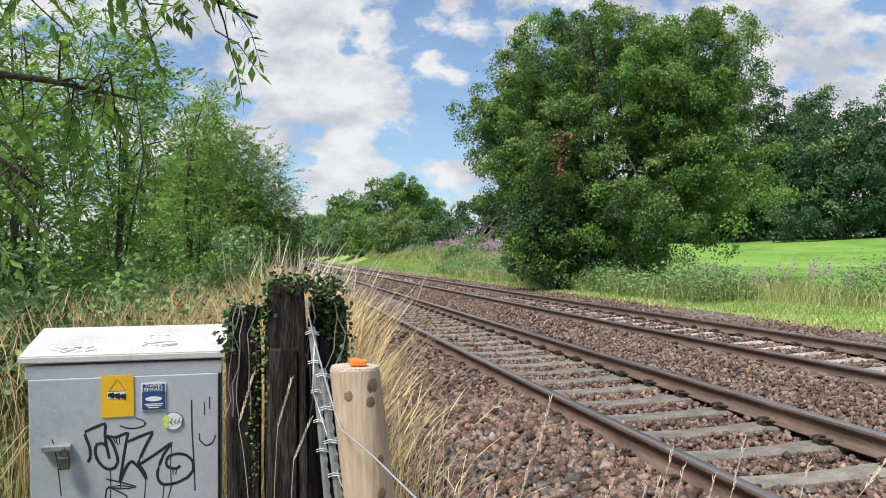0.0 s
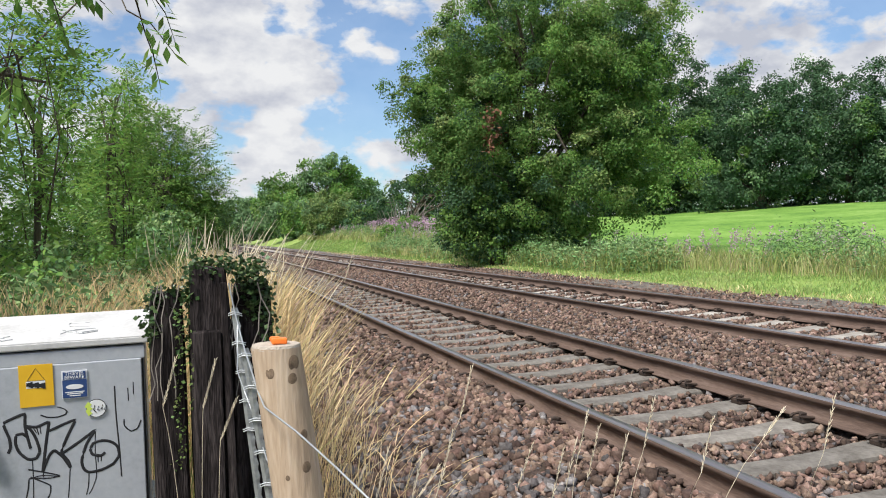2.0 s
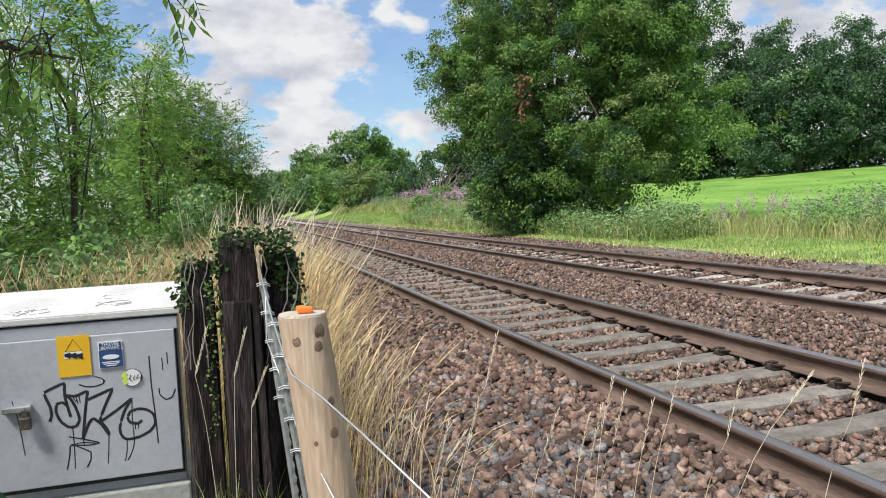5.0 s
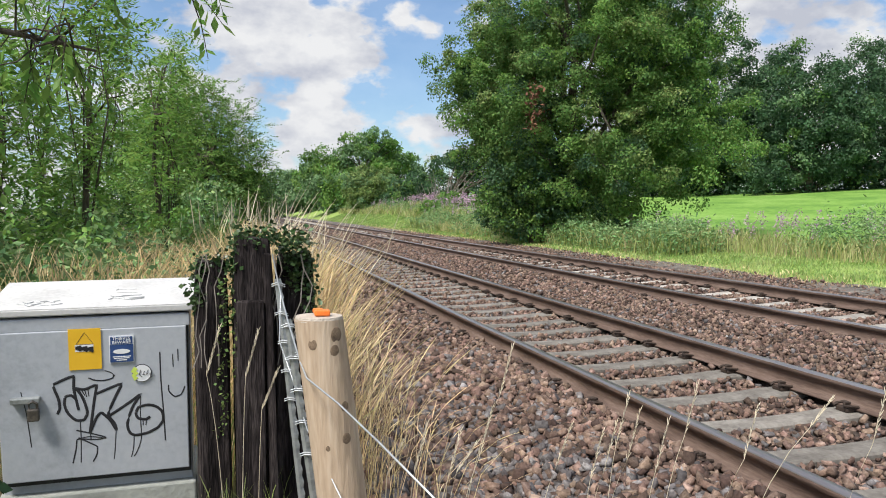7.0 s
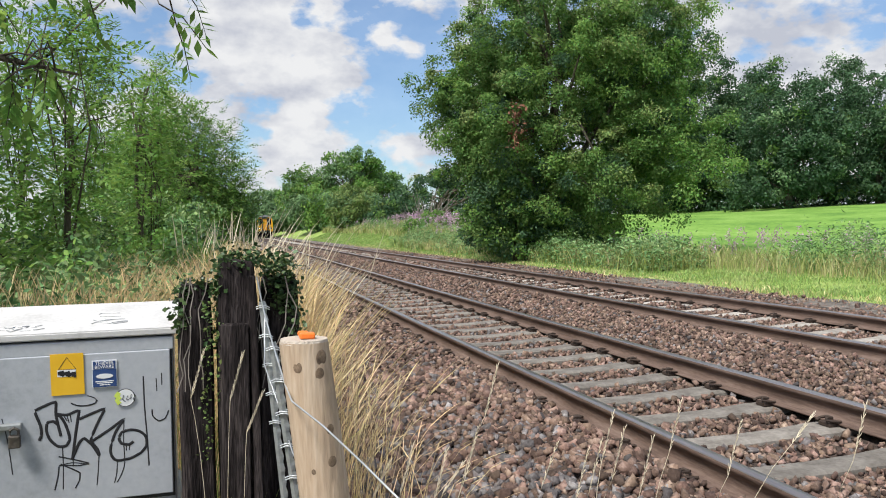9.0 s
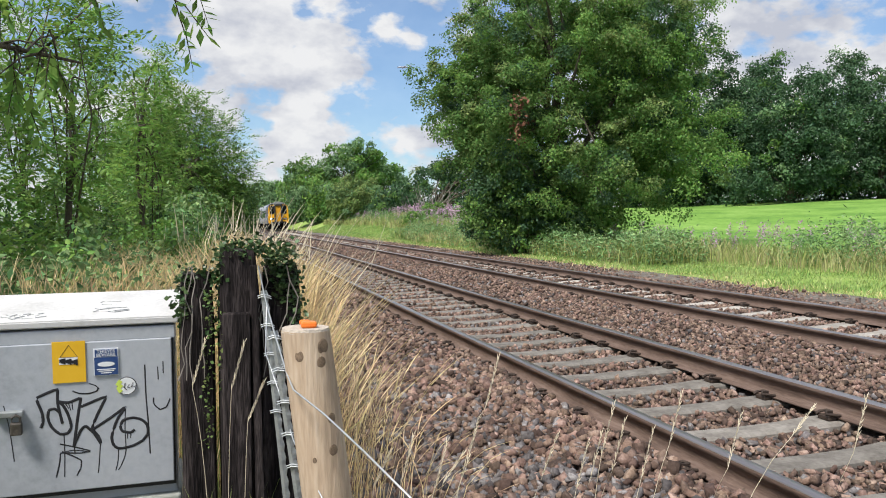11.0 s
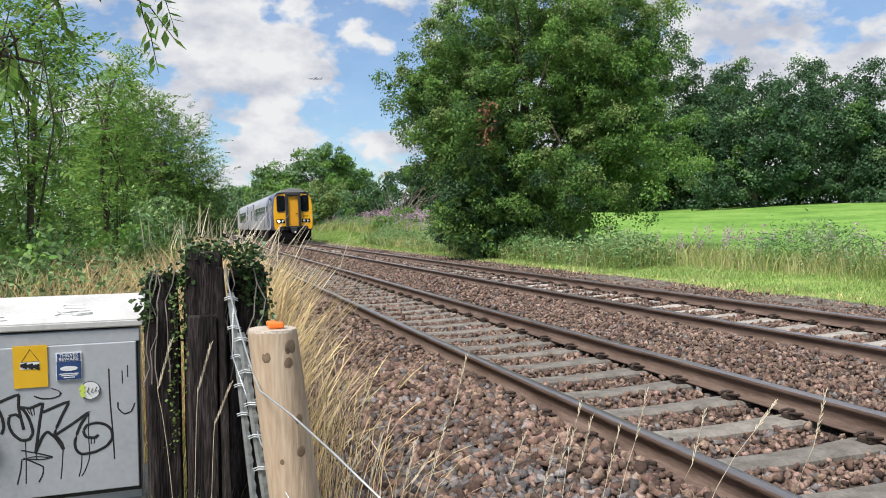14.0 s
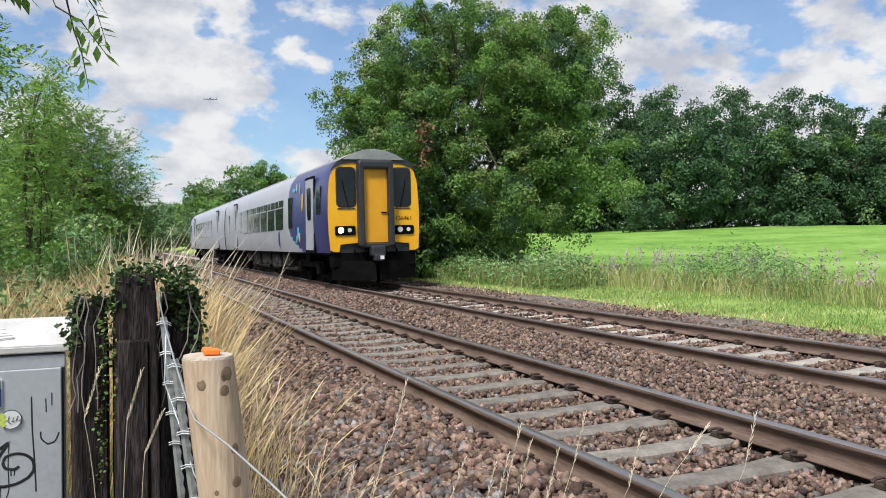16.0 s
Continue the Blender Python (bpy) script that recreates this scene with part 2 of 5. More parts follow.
# ---------- building helpers ----------
def np_mesh(name, V, F, mats, index=None, smooth=False):
    """A mesh out of arrays: V (n,3); F (m,k)."""
    me = bpy.data.meshes.new(name)
    V, F = np.asarray(V, np.float32), np.asarray(F, np.int32)
    m, k = F.shape
    me.vertices.add(len(V))
    me.vertices.foreach_set("co", V.ravel())
    me.loops.add(m * k)
    me.loops.foreach_set("vertex_index", F.ravel())
    me.polygons.add(m)
    me.polygons.foreach_set("loop_start", np.arange(0, m * k, k, dtype=np.int32))
    me.polygons.foreach_set("loop_total", np.full(m, k, np.int32))
    for mt in (mats if isinstance(mats, (list, tuple)) else [mats]):
        me.materials.append(mt)
    if index is not None:
        me.polygons.foreach_set("material_index", np.asarray(index, np.int32))
    if smooth:
        me.polygons.foreach_set("use_smooth", np.ones(m, bool))
    me.update(calc_edges=True)
    me.validate()
    return me


def part(name, bm, mat, parent=None, label="", smooth=False):
    """One mesh object out of a bmesh or a mesh, under a thing or a part."""
    if isinstance(bm, bmesh.types.BMesh):
        me = bpy.data.meshes.new(name)
        bm.to_mesh(me)
        bm.free()
        for mt in (mat if isinstance(mat, (list, tuple)) else [mat]):
            me.materials.append(mt)
        if smooth:
            me.polygons.foreach_set("use_smooth", np.ones(len(me.polygons), bool))
    else:
        me = bm
    ob = new(name, me)
    if parent:
        ob.parent = parent
    return tagged(ob, label)


def box(bm, c, s, bevel=0.0, m=None):
    g = bmesh.ops.create_cube(bm, size=1.0)
    vs = g["verts"]
    bmesh.ops.scale(bm, vec=s, verts=vs)
    if bevel:
        es = list({e for v in vs for e in v.link_edges})
        r = bmesh.ops.bevel(bm, geom=es, offset=bevel, segments=2, affect="EDGES", profile=.5)
        vs = list({v for f in r["faces"] for v in f.verts} | {v for v in vs if v.is_valid})
    bmesh.ops.translate(bm, vec=c, verts=vs)
    if m is not None:
        bmesh.ops.transform(bm, matrix=m, verts=vs)
    return vs


def tube(bm, pts, radii, seg=8, cap=True):
    """A tapered tube along points."""
    rings = []
    n = len(pts)
    pts = [Vector(p) for p in pts]
    for i, p in enumerate(pts):
        d = (pts[min(i + 1, n - 1)] - pts[max(i - 1, 0)]).normalized()
        a = d.orthogonal().normalized()
        if abs(d.z) < .95:
            a = d.cross(Vector((0, 0, 1))).normalized()
        b = d.cross(a)
        r = radii[i] if isinstance(radii, (list, tuple)) else radii
        rings.append([bm.verts.new(p + (a * math.cos(6.2832 * k / seg) + b * math.sin(6.2832 * k / seg)) * r) for k in range(seg)])
    for r0, r1 in zip(rings, rings[1:]):
        for k in range(seg):
            bm.faces.new((r0[k], r0[(k + 1) % seg], r1[(k + 1) % seg], r1[k]))
    if cap:
        bm.faces.new(rings[0][::-1])
        bm.faces.new(rings[-1])


def prism(bm, outline, axis_pt, depth):
    """A plate: a 2D outline placed by axis_pt(u, v, w), extruded from w=0 to w=depth."""
    a = [bm.verts.new(axis_pt(u, v, 0)) for u, v in outline]
    b = [bm.verts.new(axis_pt(u, v, depth)) for u, v in outline]
    bm.faces.new(a)
    bm.faces.new(b[::-1])
    n = len(a)
    for i in range(n):
        bm.faces.new((a[i], b[i], b[(i + 1) % n], a[(i + 1) % n]))
    bmesh.ops.recalc_face_normals(bm, faces=bm.faces)


def rounded(w, h, r, seg=4):
    out = []
    for cx, cy, a0 in ((w / 2 - r, h / 2 - r, 0), (-w / 2 + r, h / 2 - r, 90), (-w / 2 + r, -h / 2 + r, 180), (w / 2 - r, -h / 2 + r, 270)):
        for i in range(seg + 1):
            a = radians(a0 + 90 * i / seg)
            out.append((cx + r * math.cos(a), cy + r * math.sin(a)))
    return out


def empty(name, m=None):
    ob = new(name)
    ob.empty_display_size = .2
    if m is not None:
        ob.matrix_world = m
    return ob


# ---------- the line of the railway ----------
D1, D2 = 3.217, 6.78            # centres of the two tracks at the camera
Z1, Z2 = 0.364, 0.44            # rail tops on the centre lines
C1, C2 = 0.0257, 0.037          # cant


SWING = 0.0105                  # the line swings slightly to the right from 8 m on


def bend(y):
    y = np.asarray(y, float)
    return SWING * np.where(y > 20, y - 14, np.maximum(y - 8, 0) ** 2 / 24)


def heading(y):
    return -SWING * min(max(float(y) - 8, 0) / 12, 1)


U_LINES = [-420, -150, -60, -25, -12, -6, -3, -1.5, -0.6, 0.1, 0.5, 0.9, 1.3, 1.8, 2.1, 2.33, 2.46, D1, 3.95, 4.1, 4.5, 5.5, 5.9, 6.03, D2, 7.5, 7.66, 8.1, 8.6, 9.1, 9.6, 10.5, 11.5, 13, 15, 18, 22, 27, 33, 40, 47, 55, 75, 120, 220, 420]
U_Z = [1.0, 0.9, 0.8, 0.7, 0.6, 0.55, 0.5, 0.47, 0.44, 0.38, 0.24, 0.12, 0.09, 0.135, 0.175, 0.19, 0.16, 0.15, 0.175, 0.215, 0.245, 0.265, 0.26, 0.225, 0.235, 0.275, 0.32, 0.345, 0.35, 0.37, 0.42, 0.46, 0.5, 0.55, 0.62, 0.75, 1.0, 1.35, 1.95, 2.6, 3.15, 3.5, 3.7, 3.8, 3.9, 4.0]


def gz(u, y=0.0):
    u, y = np.asarray(u, float), np.asarray(y, float)
    z = np.interp(u, U_LINES, U_Z)
    bank = np.interp(u, [9, 10.5, 13, 16, 24, 40], [0, .25, 1.1, 1.6, 1.8, .5]) * np.clip((y - 34) / 30, 0, 1)
    return z + bank


def ground():
    us = sorted(set(U_LINES + list(np.arange(.1, 13, .3))))
    ys = sorted(set(list(np.arange(-8, 40, 1.0)) + list(np.arange(40, 140, 4)) + [140, 170, 220, 300, 450, 700, 1100] + [-20, -60, -150]))
    us, ys = np.array(us), np.array(ys)
    Uq, Yq = np.meshgrid(us, ys)
    X = Uq + bend(np.minimum(Yq, 160))
    Z = gz(Uq, Yq)
    nz = np.array([noise.noise(Vector((x * .5, y * .5, 0))) for x, y in zip(X.ravel(), Yq.ravel())]).reshape(X.shape)
    flat = ((Uq > 1.5) & (Uq < 8.5))
    Z = Z + np.where(flat, 0, .05 * nz)
    V = np.stack([X, Yq, Z], -1).reshape(-1, 3)
    nu = len(us)
    i, j = np.meshgrid(np.arange(len(ys) - 1), np.arange(nu - 1), indexing="ij")
    a = (i * nu + j).ravel()
    F = np.stack([a, a + 1, a + nu + 1, a + nu], 1)
    um = (us[:-1] + us[1:])[j.ravel()] / 2
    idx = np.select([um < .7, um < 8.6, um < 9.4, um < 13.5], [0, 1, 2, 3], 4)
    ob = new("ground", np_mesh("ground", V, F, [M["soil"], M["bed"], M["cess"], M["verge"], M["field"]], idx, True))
    tagged(ob, "ground with brown ballast bed darkened as gap shade, grass verge and green field", "ground", kind="structure")


ground()


# ---------- tracks ----------
RAIL = [(-.07, -.159), (.07, -.159), (.07, -.147), (.018, -.128), (.010, -.11), (.010, -.05), (.034, -.038), (.036, -.010), (.026, 0), (-.026, 0), (-.036, -.010), (-.034, -.038), (-.010, -.05), (-.010, -.11), (-.018, -.128), (-.07, -.147)]


def rail_mesh(off, z):
    ys = np.concatenate([np.arange(-9, 22, 3.0), np.arange(22, 160, 2.0)])
    V, F, idx = [], [], []
    k = len(RAIL)
    for y in ys:
        h, x = heading(y), float(bend(y))
        for px, pz in RAIL:
            V.append((x + (off + px) * math.cos(h), y + (off + px) * math.sin(h), z + pz))
    for i in range(len(ys) - 1):
        for j in range(k):
            a, b = i * k + j, i * k + (j + 1) % k
            F.append((a, b, b + k, a + k))
            idx.append(1 if j in (7, 8, 9) else 0)
    return np_mesh("rail", V, F, [M["rail"], M["railtop"]], idx)


def sleeper_mesh(mat):
    bm = bmesh.new()
    xs = [-1.25, -1.2, -.95, -.55, -.3, 0, .3, .55, .95, 1.2, 1.25]
    zt = [-.02, 0, 0, 0, -.008, -.012, -.008, 0, 0, 0, -.02]
    rings = []
    for x, z in zip(xs, zt):
        w = .125 if abs(x) > .4 else .105
        rings.append([bm.verts.new((x, yy, zz)) for yy, zz in ((-w - .02, -.2), (-w, z - .012), (-w + .014, z), (w - .014, z), (w, z - .012), (w + .02, -.2))])
    for a, b in zip(rings, rings[1:]):
        for k in range(5):
            bm.faces.new((a[k], b[k], b[k + 1], a[k + 1]))
    bm.faces.new(rings[0])
    bm.faces.new(rings[-1][::-1])
    bmesh.ops.recalc_face_normals(bm, faces=bm.faces)
    me = bpy.data.meshes.new("sleeper")
    bm.to_mesh(me)
    bm.free()
    me.materials.append(mat)
    return me


def clip_mesh():
    """A sprung steel rail clip with its housing."""
    bm = bmesh.new()
    box(bm, (.0, 0, .012), (.07, .10, .03), .006)
    pts = [(.05, -.05, .03), (.02, -.05, .045), (-.03, -.04, .05), (-.045, -.01, .045), (-.02, .015, .05), (.03, .02, .055), (.05, .045, .045), (.01, .06, .04), (-.05, .06, .03)]
    tube(bm, pts, .010, 5)
    me = bpy.data.meshes.new("rail_clip")
    bm.to_mesh(me)
    bm.free()
    me.materials.append(M["clip"])
    return me


PITCH, PHASE = (.633, .68), (.388, .58)


def railway(off, z, cant, mat, label, k):
    thing = tagged(empty("railway_track"), label, "railway track")
    for s in (-1, 1):
        part("rail", rail_mesh(off + s * .7525, z + s * .7525 * cant), None, thing, "rusty steel rail with a polished running top")
    sm, cm = sleeper_mesh(mat), clip_mesh()
    n = 0
    y = -5.0 + PHASE[k]
    while y < 150:
        h = heading(y)
        x = float(bend(y)) + off * math.cos(h)
        ob = part("sleeper", sm, None, thing)
        ob.matrix_world = pose(x, y + off * math.sin(h), z - .168, 0, math.degrees(math.atan(-cant)), math.degrees(h) + random.uniform(-.5, .5))
        if 0 < y < 24:
            for s in (-1, 1):
                for q in (-1, 1):
                    c = part("rail_clip", cm, None, ob)
                    c.matrix_local = pose(s * .7525 + q * .105, 0, .004, 0, 0, 0 if q > 0 else 180)
        y += PITCH[k]
        n += 1
    return thing


railway(D1, Z1, C1, M["concrete"], "near railway track of rusty rails on grey concrete sleepers", 0)
railway(D2, Z2, C2, M["concrete2"], "far railway track of rusty rails on pale concrete sleepers", 1)


# ---------- ballast ----------
def stones(name, count, u0, u1, y0, y1, size, mats, label, seed, power=1.0, edge=None):
    """Angular broken stones strewn over the bed, clear of rails and sleepers."""
    rng = np.random.default_rng(seed)
    base = bmesh.new()
    bmesh.ops.create_cube(base, size=1.35)
    bmesh.ops.triangulate(base, faces=base.faces[:])
    bv = np.array([v.co[:] for v in base.verts])
    bf = np.array([[v.index for v in f.verts] for f in base.faces])
    base.free()
    nb = len(bv)
    u = rng.uniform(u0, u1, count)
    y = y0 + (y1 - y0) * rng.random(count) ** power
    keep = np.ones(count, bool)
    for d, pt, ph in ((D1, PITCH[0], PHASE[0]), (D2, PITCH[1], PHASE[1])):
        lat = np.abs(u - d)
        k = (y + 5.0 - ph) / pt
        near = np.abs(k - np.round(k)) * pt
        keep &= ~((np.abs(lat - .7525) < .078) | ((lat < .86) & (near < .12) & (rng.random(count) > .015)))
    if edge is not None:
        keep &= edge(u, y, rng)
    u, y = u[keep], y[keep]
    n = len(u)
    s = size * rng.uniform(.5, 1.35, n) * rng.uniform(.8, 1.15, n)
    ax = s[:, None] * np.stack([rng.uniform(.7, 1.2, n), rng.uniform(.5, .9, n), rng.uniform(.4, .7, n)], 1)
    jit = 1 + rng.uniform(-.42, .30, (n, nb, 3))
    P = bv[None] * jit * ax[:, None, :]
    # random turns
    q = rng.normal(size=(n, 4)) * np.array([1, .6, .6, 1])
    q /= np.linalg.norm(q, axis=1)[:, None]
    w, a, b, c = q.T
    R = np.stack([np.stack([1 - 2 * (b * b + c * c), 2 * (a * b - c * w), 2 * (a * c + b * w)], 1),
                  np.stack([2 * (a * b + c * w), 1 - 2 * (a * a + c * c), 2 * (b * c - a * w)], 1),
                  np.stack([2 * (a * c - b * w), 2 * (b * c + a * w), 1 - 2 * (a * a + b * b)], 1)], 1)
    P = np.einsum("nij,nkj->nki", R, P)
    P[..., 0] += (u + bend(y))[:, None]
    P[..., 1] += y[:, None]
    P[..., 2] += (gz(u) + s * rng.uniform(-.3, .8, n))[:, None]
    F = bf[None] + (np.arange(n) * nb)[:, None, None]
    idx = np.repeat(mats[1](u, y, rng), len(bf))
    ob = new(name, np_mesh(name, P.reshape(-1, 3), F.reshape(-1, 3), mats[0], idx))
    return tagged(ob, label, "gravel", kind="stuff")


def stone_kind(u, y, rng):
    grey = np.clip((2.3 - u) * 1.0, 0, .6) * np.clip((7 - y) / 4, 0.15, 1)
    return (rng.random(len(u)) < np.maximum(grey, .08)).astype(int)


two = ([M["stone"], M["stone_grey"]], stone_kind)
stones("ballast", 54000, .55, 8.5, 1.6, 11, .031, two, "brown and grey broken stone ballast", 3, 1.15)
stones("ballast", 9000, .55, 2.42, 1.6, 7.5, .040, two, "grey and brown broken stone beside the near rail", 8, 1.1)
stones("ballast", 15000, .55, 8.5, -8, 1.6, .045, two, "brown broken stone ballast along the near end", 9)
stones("ballast", 26000, .8, 8.5, 11, 27, .040, two, "brown broken stone ballast between the rails", 4, 1.25)
stones("ballast", 9000, 1.2, 8.4, 27, 75, .065, two, "brown broken stone ballast farther along", 5, 1.6)
stones("gravel_edge", 7000, 8.2, 9.3, 3, 45, .032, two, "dark gravel along the edge of the far track", 6, 1.5)


# ---------- plants ----------
def blades(name, u, y, h, w, lean, mat, label, category, rng, head=0.0, kind="stuff", z=None, bow=.35, wind=(0, 0)):
    """Bent, tapering blades of grass, each rooted at (u, y); head widens the tip into a seed head."""
    n = len(u)
    ang = rng.uniform(0, 6.283, n)
    ln = lean * rng.uniform(.2, 1.0, n) * h
    dx, dy = np.cos(ang) * ln + wind[0] * h, np.sin(ang) * ln + wind[1] * h
    fa = rng.uniform(0, 6.283, n)
    fx, fy = np.cos(fa), np.sin(fa)
    z0 = (gz(u, y) if z is None else z) - .02
    if head:
        ts, ws = [0, .45, .78, .80, .90, 1.0], [.8, .7, .45, head, head * .8, .15]
    else:
        ts, ws = [0, .4, .75, 1.0], [.9, 1.0, .65, .05]
    k = len(ts)
    V = np.zeros((n, k * 2, 3))
    x0 = u + bend(y)
    for i, (t, q) in enumerate(zip(ts, ws)):
        cxx = x0 + dx * t ** 1.8
        cyy = y + dy * t ** 1.8
        czz = z0 + h * t * (1 - bow * lean * t * t)
        for s in (0, 1):
            sg = (s * 2 - 1) * .5 * w * q
            V[:, i * 2 + s, 0] = cxx + fx * sg
            V[:, i * 2 + s, 1] = cyy + fy * sg
            V[:, i * 2 + s, 2] = czz
    f = np.array([[2 * i, 2 * i + 1, 2 * i + 3, 2 * i + 2] for i in range(k - 1)])
    F = f[None] + (np.arange(n) * 2 * k)[:, None, None]
    ob = new(name, np_mesh(name, V.reshape(-1, 3), F.reshape(-1, 4), mat))
    return tagged(ob, label, category, kind=kind)


def leaf_cloud(centres, radii, per, size, rng, flat=.6, aspect=.5, up=.35, out=None):
    """Folded leaves (4 corners, 2 triangles) about the given clump centres."""
    n = len(centres) * per
    o = rng.normal(size=(n, 3)) * np.repeat(radii, per, 0) * np.array([1, 1, flat])
    c = np.repeat(centres, per, 0) + o
    d = rng.normal(size=(n, 3))
    d[:, 2] = d[:, 2] * .6 - .25
    d /= np.linalg.norm(d, axis=1)[:, None]
    nn = rng.normal(size=(n, 3)) + np.array([0, 0, up * 3])
    if out is not None:
        o /= np.linalg.norm(o, axis=1)[:, None] + 1e-9
        nn = np.repeat(out, per, 0) * .9 + o * .8 + np.array([0, 0, .45]) + rng.normal(size=(n, 3)) * .38
    s = np.cross(d, nn)
    s /= np.linalg.norm(s, axis=1)[:, None] + 1e-9
    nrm = np.cross(s, d)
    L = size * rng.uniform(.6, 1.3, n)[:, None]
    W = L * aspect
    V = np.stack([c, c + d * L * .5 + s * W * .5 + nrm * L * .08, c + d * L, c + d * L * .5 - s * W * .5 + nrm * L * .08], 1)
    F = np.array([[0, 1, 2], [0, 2, 3]])[None] + (np.arange(n) * 4)[:, None, None]
    return V.reshape(-1, 3), F.reshape(-1, 3)


def bough_leaves(C, D, R, per, size, rng, aspect):
    """Leaves on the outer and upper side of rounded boughs, some straying past them on twigs."""
    n = len(C) * per
    up = np.array([0, 0, 1.0])
    q = rng.normal(size=(n, 3)) + np.repeat(D, per, 0) * .55 + up * .45
    q /= np.linalg.norm(q, axis=1)[:, None]
    r = .45 + .55 * rng.random(n) ** .6 + (rng.random(n) < .14) * rng.random(n) * .55
    ph = np.repeat(rng.uniform(0, 6.28, len(C)), per)
    r *= 1 + .22 * np.sin(q[:, 0] * 5 + ph) * np.cos(q[:, 2] * 6 + ph * 2)
    c = np.repeat(C, per, 0) + q * (r * np.repeat(R, per))[:, None] * np.array([1, 1, .8])
    nn = q + up * .35 + rng.normal(size=(n, 3)) * .75
    d = np.cross(nn, rng.normal(size=(n, 3)))
    d[:, 2] -= .35
    d /= np.linalg.norm(d, axis=1)[:, None] + 1e-9
    s = np.cross(d, nn)
    s /= np.linalg.norm(s, axis=1)[:, None] + 1e-9
    nrm = np.cross(s, d)
    L = size * rng.uniform(.6, 1.3, n)[:, None]
    W = L * aspect
    V = np.stack([c, c + d * L * .5 + s * W * .5 + nrm * L * .08, c + d * L, c + d * L * .5 - s * W * .5 + nrm * L * .08], 1)
    F = np.array([[0, 1, 2], [0, 2, 3]])[None] + (np.arange(n) * 4)[:, None, None]
    return V.reshape(-1, 3), F.reshape(-1, 3)


def fronds(C, D, R, per, size, rng, aspect):
    """Pinnate leaves: a drooping midrib with four pairs of leaflets and one at its end."""
    n = len(C) * per
    base = np.repeat(C, per, 0) + rng.normal(size=(n, 3)) * np.repeat(R, per)[:, None] * .55
    d = np.repeat(D, per, 0) * .6 + rng.normal(size=(n, 3)) * .6 + np.array([0, 0, .30])
    d /= np.linalg.norm(d, axis=1)[:, None]
    s = np.cross(d, rng.normal(size=(n, 3)) * .35 + np.array([0, 0, 1.0]))
    s /= np.linalg.norm(s, axis=1)[:, None] + 1e-9
    L = size * 3.4 * rng.uniform(.7, 1.25, n)[:, None]
    Vs = []
    for k in range(9):
        t = .28 + .18 * (k // 2) if k < 8 else 1.0
        sg = (0 if k == 8 else 1 if k % 2 else -1)
        o = base + d * L * t - np.array([0, 0, 1.0]) * L * .32 * t * t
        v = s * sg + d * (.55 if k < 8 else 1.0) + np.array([0, 0, -.25]) + rng.normal(size=(n, 3)) * .12
        v /= np.linalg.norm(v, axis=1)[:, None]
        w = np.cross(v, rng.normal(size=(n, 3)) * .3 + np.array([0, 0, 1.0]))
        w /= np.linalg.norm(w, axis=1)[:, None] + 1e-9
        l = size * rng.uniform(.75, 1.15, n)[:, None]
        Vs.append(np.stack([o, o + v * l * .45 + w * l * aspect * .5, o + v * l, o + v * l * .45 - w * l * aspect * .5], 1))
    V = np.stack(Vs, 1).reshape(-1, 3)
    F = np.array([[0, 1, 2], [0, 2, 3]])[None] + (np.arange(n * 9) * 4)[:, None, None]
    return V, F.reshape(-1, 3)


def clumps(blobs, count, rng, shell=.55, bottom=-1.0, rough=1.0):
    """Clump centres in a union of ellipsoids, more of them towards the outside; the outline is uneven."""
    vol = np.array([b[3] * b[4] * b[5] for b in blobs]) ** .75
    pick = rng.choice(len(blobs), count, p=vol / vol.sum())
    B = np.array(blobs)[pick]
    d = rng.normal(size=(count, 3))
    d /= np.linalg.norm(d, axis=1)[:, None]
    r = (shell + (1 - shell) * rng.random(count)) ** .8
    lump = np.array([1 - .14 * rough + rough * (.26 * noise.noise(Vector(q * 2.2) + Vector((b[0], b[1], b[2]))) + .16 * noise.noise(Vector(q * 5.1))) for q, b in zip(d, B)])
    p = d * (r * lump)[:, None]
    p[:, 2] = np.where(p[:, 2] < bottom, bottom + .1 * rng.random(count), p[:, 2])
    return B[:, :3] + p * B[:, 3:6], d


